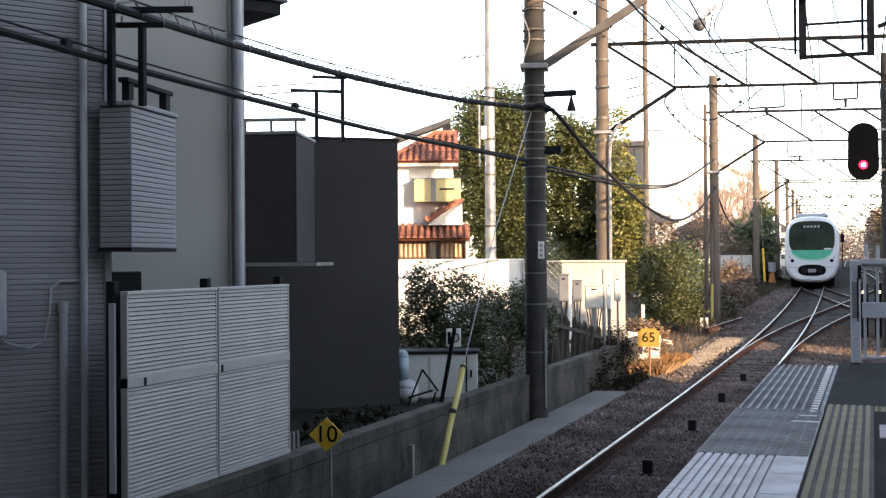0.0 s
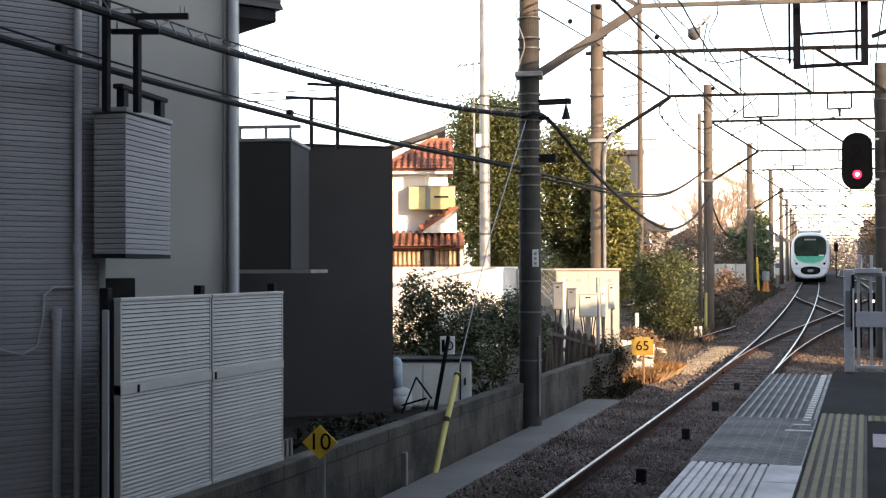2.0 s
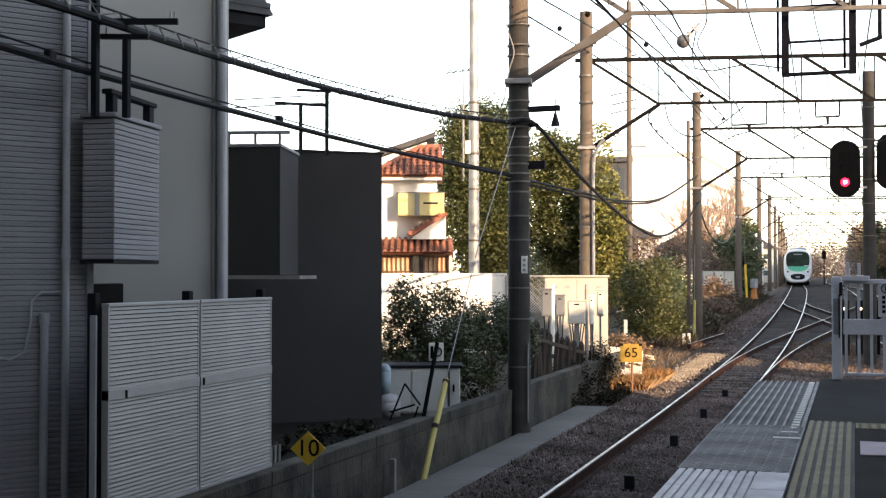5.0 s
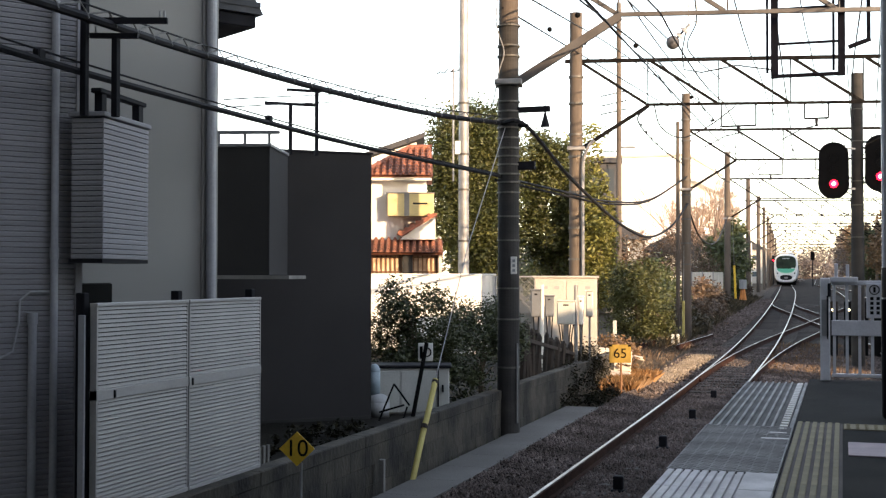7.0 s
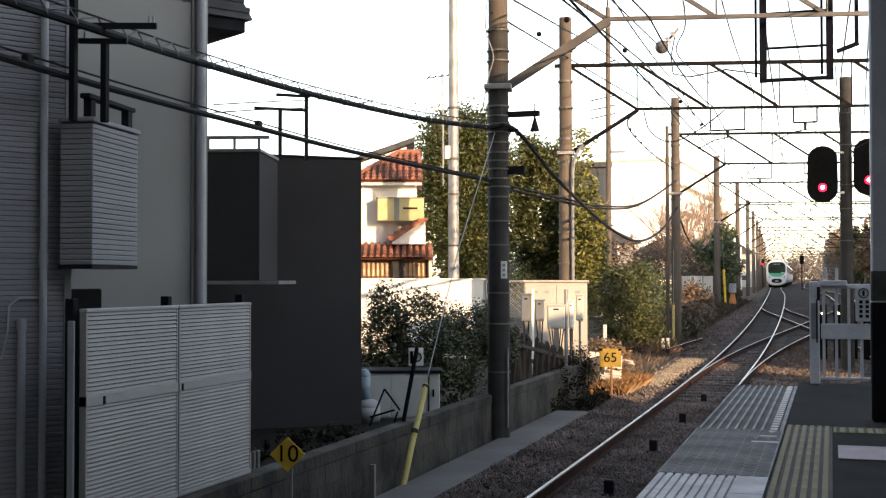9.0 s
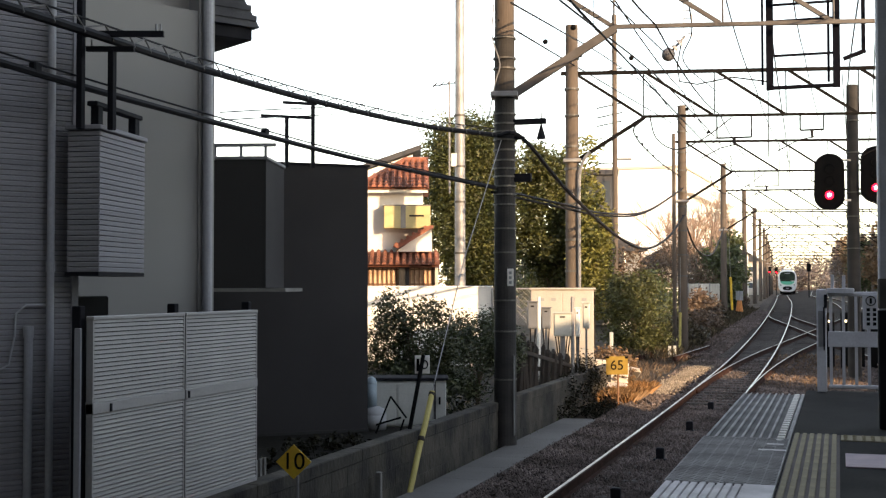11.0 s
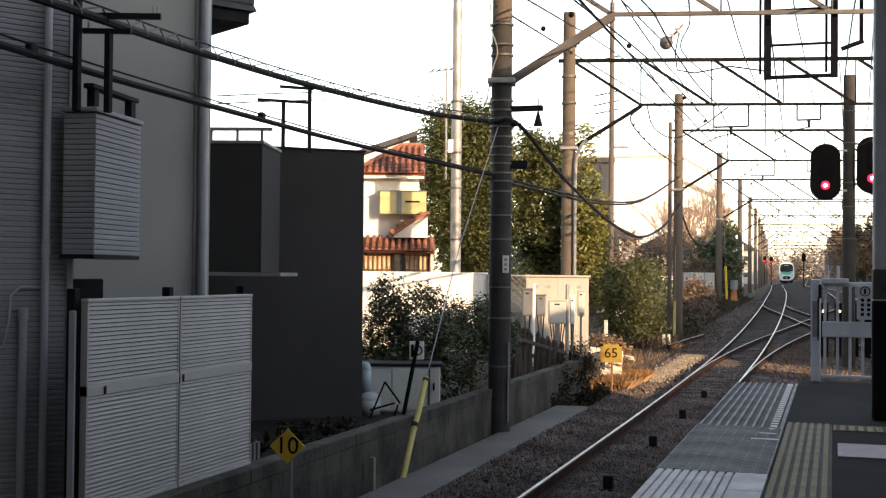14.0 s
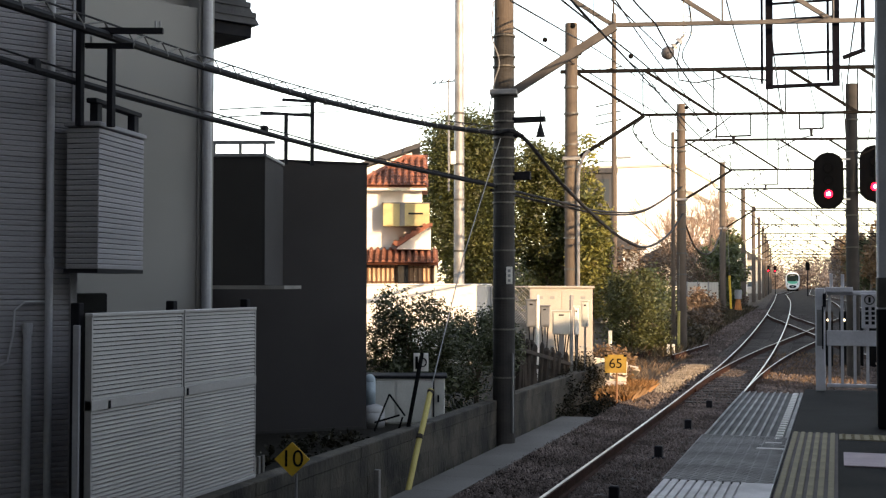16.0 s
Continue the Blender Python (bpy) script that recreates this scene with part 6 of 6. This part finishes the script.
    for x in (-0.78, 0.20):
        part("porch_post", Form().box(x, x + 0.28 if x < 0 else x + 0.08, -1.1, -0.97, 0.5, 2.8), dark_panel_mat if x < 0 else cream_mat, h, "porch post")
    part("rear_wall", Form().prism([(-3.3, 4.7), (-0.4, 4.7), (-0.4, 6.28), (-3.3, 5.28)], 3.0, 6.0), white_mat, h, "white rear gable")
    part("rear_roof", Form().prism([(-3.7, 5.18), (-0.15, 6.41), (-0.15, 6.56), (-3.7, 5.33)], 2.7, 6.2), slate_mat, h, "grey slate rear roof")
    an = thing("roof_antenna", "thin television antenna on a mast", "antenna", Matrix.Translation((-10.5, 32.9, 4.9)))
    part("mast", Form().rod((0, 0, 0), (0, 0, 3.2), 0.028, n=7), steel_mat, an)
    for k in range(5):
        part("element", Form().rod((-0.45 + k * 0.2, -0.12, 3.05 + 0.02 * k), (-0.40 + k * 0.2, 0.12, 3.2 + 0.02 * k), 0.018, n=5), dark_metal_mat, an)
    part("boom", Form().rod((-0.5, 0, 3.1), (0.4, 0, 3.15), 0.016, n=5), dark_metal_mat, an)


panel_yellow_mat = material("pale_yellow_panel", (0.50, 0.42, 0.20), (0.42, 0.35, 0.17), 0.6, fine=50, scale=2, bump=0.03)
orange_glass_mat = material("amber_screen", (0.62, 0.46, 0.32), (0.50, 0.30, 0.18), 0.6, fine=30, scale=2, bump=0.05)
slate_mat = material("grey_slate", (0.05, 0.05, 0.055), (0.035, 0.035, 0.04), 0.8, fine=20, scale=2, bump=0.2)
build_tiled_house()


# ---- further along the line ----
def corrugated_fence(x0, y0, x1, y1, z, h, mat):
    d = Vector((x1 - x0, y1 - y0, 0))
    n = max(1, round(d.length / 0.9))
    f = thing("sheet_fence", "pale corrugated sheet fence along the railway", "fence", Matrix.Translation((x0, y0, z)))
    u = d.normalized()
    side = Vector((-u.y, u.x, 0))
    for k in range(n):
        a = u * (k * d.length / n + 0.02)
        w = d.length / n - 0.04
        g = Form()
        m = 12
        pts = []
        for zz in (0, h):
            for i in range(m + 1):
                q = a + u * (w * i / m) + side * (0.03 if i % 2 else 0.0)
                pts.append((q.x, q.y, zz))
        for zz in (0, h):
            for i in range(m + 1):
                q = a + u * (w * i / m) + side * (0.03 if i % 2 else 0.0) - side * 0.012
                pts.append((q.x, q.y, zz))
        k2 = m + 1
        faces = [(i, i + 1, k2 + i + 1, k2 + i) for i in range(m)] + [(2 * k2 + i + 1, 2 * k2 + i, 3 * k2 + i, 3 * k2 + i + 1) for i in range(m)] + [(k2 + i, k2 + i + 1, 3 * k2 + i + 1, 3 * k2 + i) for i in range(m)]
        part("sheet", g.add(pts, faces), mat, f)
        part("post", Form().rod((a.x, a.y, -0.2), (a.x, a.y, h + 0.05), 0.03, n=6), steel_mat, f)


sheet_mat = material("weathered_white_sheet", (0.60, 0.58, 0.52), (0.48, 0.46, 0.40), 0.7, fine=30, scale=1.5, bump=0.05, stretch=(1, 1, 0.3), vary=0.1)
corrugated_fence(-7.9, 46.0, -6.9, 55.5, 0.4, 1.8, sheet_mat)
corrugated_fence(-8.2, 65.5, -6.2, 68.0, 0.9, 1.5, sheet_mat)
corrugated_fence(-6.6, 70.0, -7.8, 104.0, 1.0, 1.3, sheet_mat)


def yellow_guard(x, y, z0, z1, dx=0.0, r=0.045):
    g = thing("guy_wire", "yellow guard tube on a stay wire", "guy wire", Matrix.Translation((x, y, z0)))
    part("guard", Form().rod((0, 0, 0), (dx, 0.1, z1 - z0), r, n=10), guard_mat if r < 0.06 else yellow_mat, g)
    part("wire", Form().rod((dx, 0.1, z1 - z0), (dx * 2.2, 0.25, (z1 - z0) * 2.4), 0.008, n=5), steel_mat, g)


yellow_guard(-4.95, 40.2, 0.1, 1.4)
yellow_guard(-5.38, 66.0, 1.0, 2.75, -0.08, 0.062)
build_pole(-5.15, 40.5, 7.3, 0.07, 0.06, "slim dark steel pole beside the concrete pole", (), "side_pole", pole_mat)

for x, y in ((-5.05, 38.4), (-4.92, 38.6), (-5.89, 32.9)):
    b = thing("marker_post", "short white marker post in the sun", "post", Matrix.Translation((x, y, ground_z(y) - 0.25)))
    part("post", Form().box(-0.045, 0.045, -0.04, 0.04, 0, 0.45 if y > 35 else 1.15, bevel=0.01), cream_cab_mat, b)
orange_mat = material("orange_plastic", (0.62, 0.22, 0.05), (0.5, 0.18, 0.05), 0.6)
for x, y, z in ((-5.22, 68.0, 0.9), (-5.05, 67.4, 0.9)):
    b = thing("warning_cone", "orange and white trackside marker", "marker", Matrix.Translation((x, y, z)))
    part("cone", Form().rod((0, 0, 0), (0, 0, 0.6), 0.14, 0.05, n=10), orange_mat, b)
    part("band", Form().rod((0, 0, 0.6), (0, 0, 1.1), 0.13, 0.13, n=10), grey_box_mat, b, "pale grey cover")


def rubble():
    rng = random.Random(8)
    for k in range(9):
        x, y = -5.5 + rng.uniform(-0.1, 0.9), 26.6 + rng.uniform(0, 2.0)
        s = rng.uniform(0.10, 0.24)
        b = thing("concrete_rubble", "broken pale concrete lump in the sun", "rubble", pose(x, y, ground_z(y) - 0.22 + 0.02, rng.uniform(-20, 20), rng.uniform(-20, 20), rng.uniform(0, 180)), group="rubble by the wall's end")
        part("lump", Form().box(-s * 1.4, s * 1.4, -s, s, 0, s * 1.2, bevel=s * 0.3), cream_mat if k % 3 else concrete_mat, b)


rubble()
for m, w, d in ((pose(-4.95, 25.95, 0.1, 35, 0, -15), 0.26, 0.55), (pose(-4.86, 26.25, 0.12, -22, 6, 14), 0.50, 0.56), (pose(-5.25, 25.7, 0.05, -35, -8, 30), 0.34, 0.50), (pose(-4.70, 25.6, -0.02, -60, 4, -10), 0.36, 0.40), (pose(-5.0, 29.5, 0.1, 65, 10, 20), 0.35, 0.5)):
    sl = thing("concrete_slab", "broken pale concrete slab leaning in the sun", "rubble", m, group="rubble by the wall's end")
    part("slab", Form().box(-w, w, -0.05, 0.05, -0.15, d, bevel=0.03), cream_mat, sl)


def flat_building(name, label, x, y, z, turn, w, d, h, floors, bays, mat, trim):
    b = thing(name, label, "building", pose(x, y, z, 0, 0, turn))
    part("wall", Form().box(0, w, 0, d, -1, h), mat, b)
    part("roof", Form().box(-0.2, w + 0.2, -0.2, d + 0.2, h, h + 0.3, bevel=0.03), trim, b)
    fh = h / floors
    pane = glass("far_window_glass", (0.05, 0.06, 0.07), 0.1) if "far_window_glass" not in bpy.data.materials else bpy.data.materials["far_window_glass"]
    for k in range(floors):
        part("balcony", Form().box(0, w, -0.9, -0.01, k * fh + 0.1, k * fh + 1.0), mat, b)
        for i in range(bays):
            x0 = w * (i + 0.2) / bays
            win = part("window", Form().box(x0, x0 + w * 0.6 / bays, -0.05, -0.005, k * fh + 1.05, k * fh + fh * 0.9), trim, b)
            part("pane", Form().box(x0 + 0.08, x0 + w * 0.6 / bays - 0.08, -0.07, -0.052, k * fh + 1.1, k * fh + fh * 0.9 - 0.06), pane, win, "dark pane")
    return b


apartment_mat = material("dull_cream_render", (0.52, 0.46, 0.39), (0.45, 0.39, 0.33), 0.9, fine=20, scale=0.4)
flat_building("apartment_building", "tall white apartment block with rows of balconies", -16.5, 138, 1.0, 88, 30, 14, 14.6, 5, 7, white_mat, apartment_mat)
# Slate-dark walls hold the shade of the side facing the platform.
flat_building("stair_building", "flat-roofed building coloured dark as in shade, with an outside stair", -14.3, 69.4, 0.5, 12, 2.1, 6, 8.2, 3, 2, slate_mat, slate_mat)
st = thing("outside_stair", "dark steel outside stair with handrail", "stair", pose(-14.3, 68.6, 0, 0, 0, 12))
for k in range(12):
    part("step", Form().box(0.1 + k * 0.11, 0.24 + k * 0.11, 0, 0.6, 7.7 + k * 0.1, 7.74 + k * 0.1), dark_metal_mat, st)
part("hand_rail", Form().tube([(0.0, 0, 8.2), (0.5, 0, 8.9), (1.4, 0, 9.3), (2.2, 0, 9.3), (2.2, 0, 8.4)], 0.04, 6), dark_metal_mat, st)


def far_house(x, y, turn, w, d, h, roof_mat, wall_mat):
    z = ground_z(y) - 0.2
    b = thing("far_house", "small two-storey house with pitched roof beyond the trees", "house", pose(x, y, z, 0, 0, turn), group="houses along the line")
    part("wall", Form().box(0, w, 0, d, -0.3, h), wall_mat, b)
    part("roof", Form().prism([(-0.4, h), (w + 0.4, h), (w / 2, h + w * 0.28)], -0.4, d + 0.4), roof_mat, b)
    for i in range(2):
        for k in range(2):
            win = part("window", Form().box(w * (0.15 + 0.45 * i), w * (0.40 + 0.45 * i), -0.05, -0.005, 1.0 + k * h * 0.48, 2.0 + k * h * 0.48), white_mat, b)
            part("pane", Form().box(w * (0.17 + 0.45 * i), w * (0.38 + 0.45 * i), -0.07, -0.052, 1.08 + k * h * 0.48, 1.92 + k * h * 0.48), bpy.data.materials["far_window_glass"], win, "dark pane")


for x, y, turn, w, d, h, rm, wm in ((-13.5, 58, 20, 4.5, 5, 3.6, slate_mat, render_mat), (-15.5, 96, 10, 6, 7, 3.0, slate_mat, apartment_mat), (-19, 160, 5, 8, 8, 5.5, slate_mat, white_mat), (-20, 205, 0, 8, 8, 5.5, slate_mat, cream_mat), (6, 150, -5, 7, 8, 5.0, slate_mat, cream_mat), (4, 230, -5, 8, 8, 5.0, tile_mat, white_mat), (8, 95, -5, 6, 7, 4.5, slate_mat, render_mat), (-24, 270, 0, 9, 8, 6, slate_mat, white_mat), (0, 330, 0, 10, 8, 6.0, slate_mat, cream_mat)):
    far_house(x, y, turn, w, d, h, rm, wm)


def small_signal(x, y, z, lit, label):
    s = thing("trackside_signal", label, "signal", Matrix.Translation((x, y, ground_z(y) - 0.2)), group="signals further along")
    part("post", Form().rod((0, 0, 0), (0, 0, z), 0.06, n=8), dark_metal_mat, s)
    part("head", Form().box(-0.22, 0.22, -0.1, 0.1, z - 0.5, z + 0.45, bevel=0.07), black_mat, s)
    part("lens", Form().rod((0, -0.11, z - 0.3), (0, -0.14, z - 0.3), 0.09, n=12), red_glow if lit else black_mat, s, "lit red lens" if lit else "dark lens")


small_signal(-9.30, 177.7, 3.70, True, "distant signal showing a red light")
small_signal(-8.58, 182.1, 3.67, True, "distant signal showing a red light")
small_signal(-3.27, 145.9, 3.56, False, "distant dark unlit signal head")

lamp_glow = glow("pale_lamp_light", (1.0, 0.86, 0.55), 1.2)
for x, y, z in ((-0.26, 35.1, 1.30), (0.16, 35.2, 1.30), (0.53, 35.3, 1.19), (0.91, 35.4, 1.19)):
    s = thing("ground_signal", "low dark ground signal with a pale lamp", "signal", Matrix.Translation((x, y, ground_z(y) - 0.2)), group="ground signals behind the gate")
    part("case", Form().box(-0.13, 0.13, -0.1, 0.1, 0, 1.6, bevel=0.02), black_mat, s)
    part("lens", Form().rod((0, -0.1, z + 0.2 - ground_z(y)), (0, -0.13, z + 0.2 - ground_z(y)), 0.036, n=12), lamp_glow, s, "pale lit lens")


# ---- what moves ----
def motions():
    rows = []
    for t, y in ((0.0, 64.7), (1.0, 79.0), (2.0, 91.6), (3.0, 103.6), (4.0, 115.0), (5.0, 126.0), (7.5, 152.8), (8.5, 163.4), (11.0, 190.5), (12.0, 203.0), (13.0, 215.5), (14.0, 228.0), (15.0, 239.5), (16.0, 251.0)):
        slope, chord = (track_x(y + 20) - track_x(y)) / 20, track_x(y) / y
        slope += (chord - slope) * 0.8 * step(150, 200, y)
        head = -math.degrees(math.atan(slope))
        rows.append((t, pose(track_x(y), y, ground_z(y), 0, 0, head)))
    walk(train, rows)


motions()
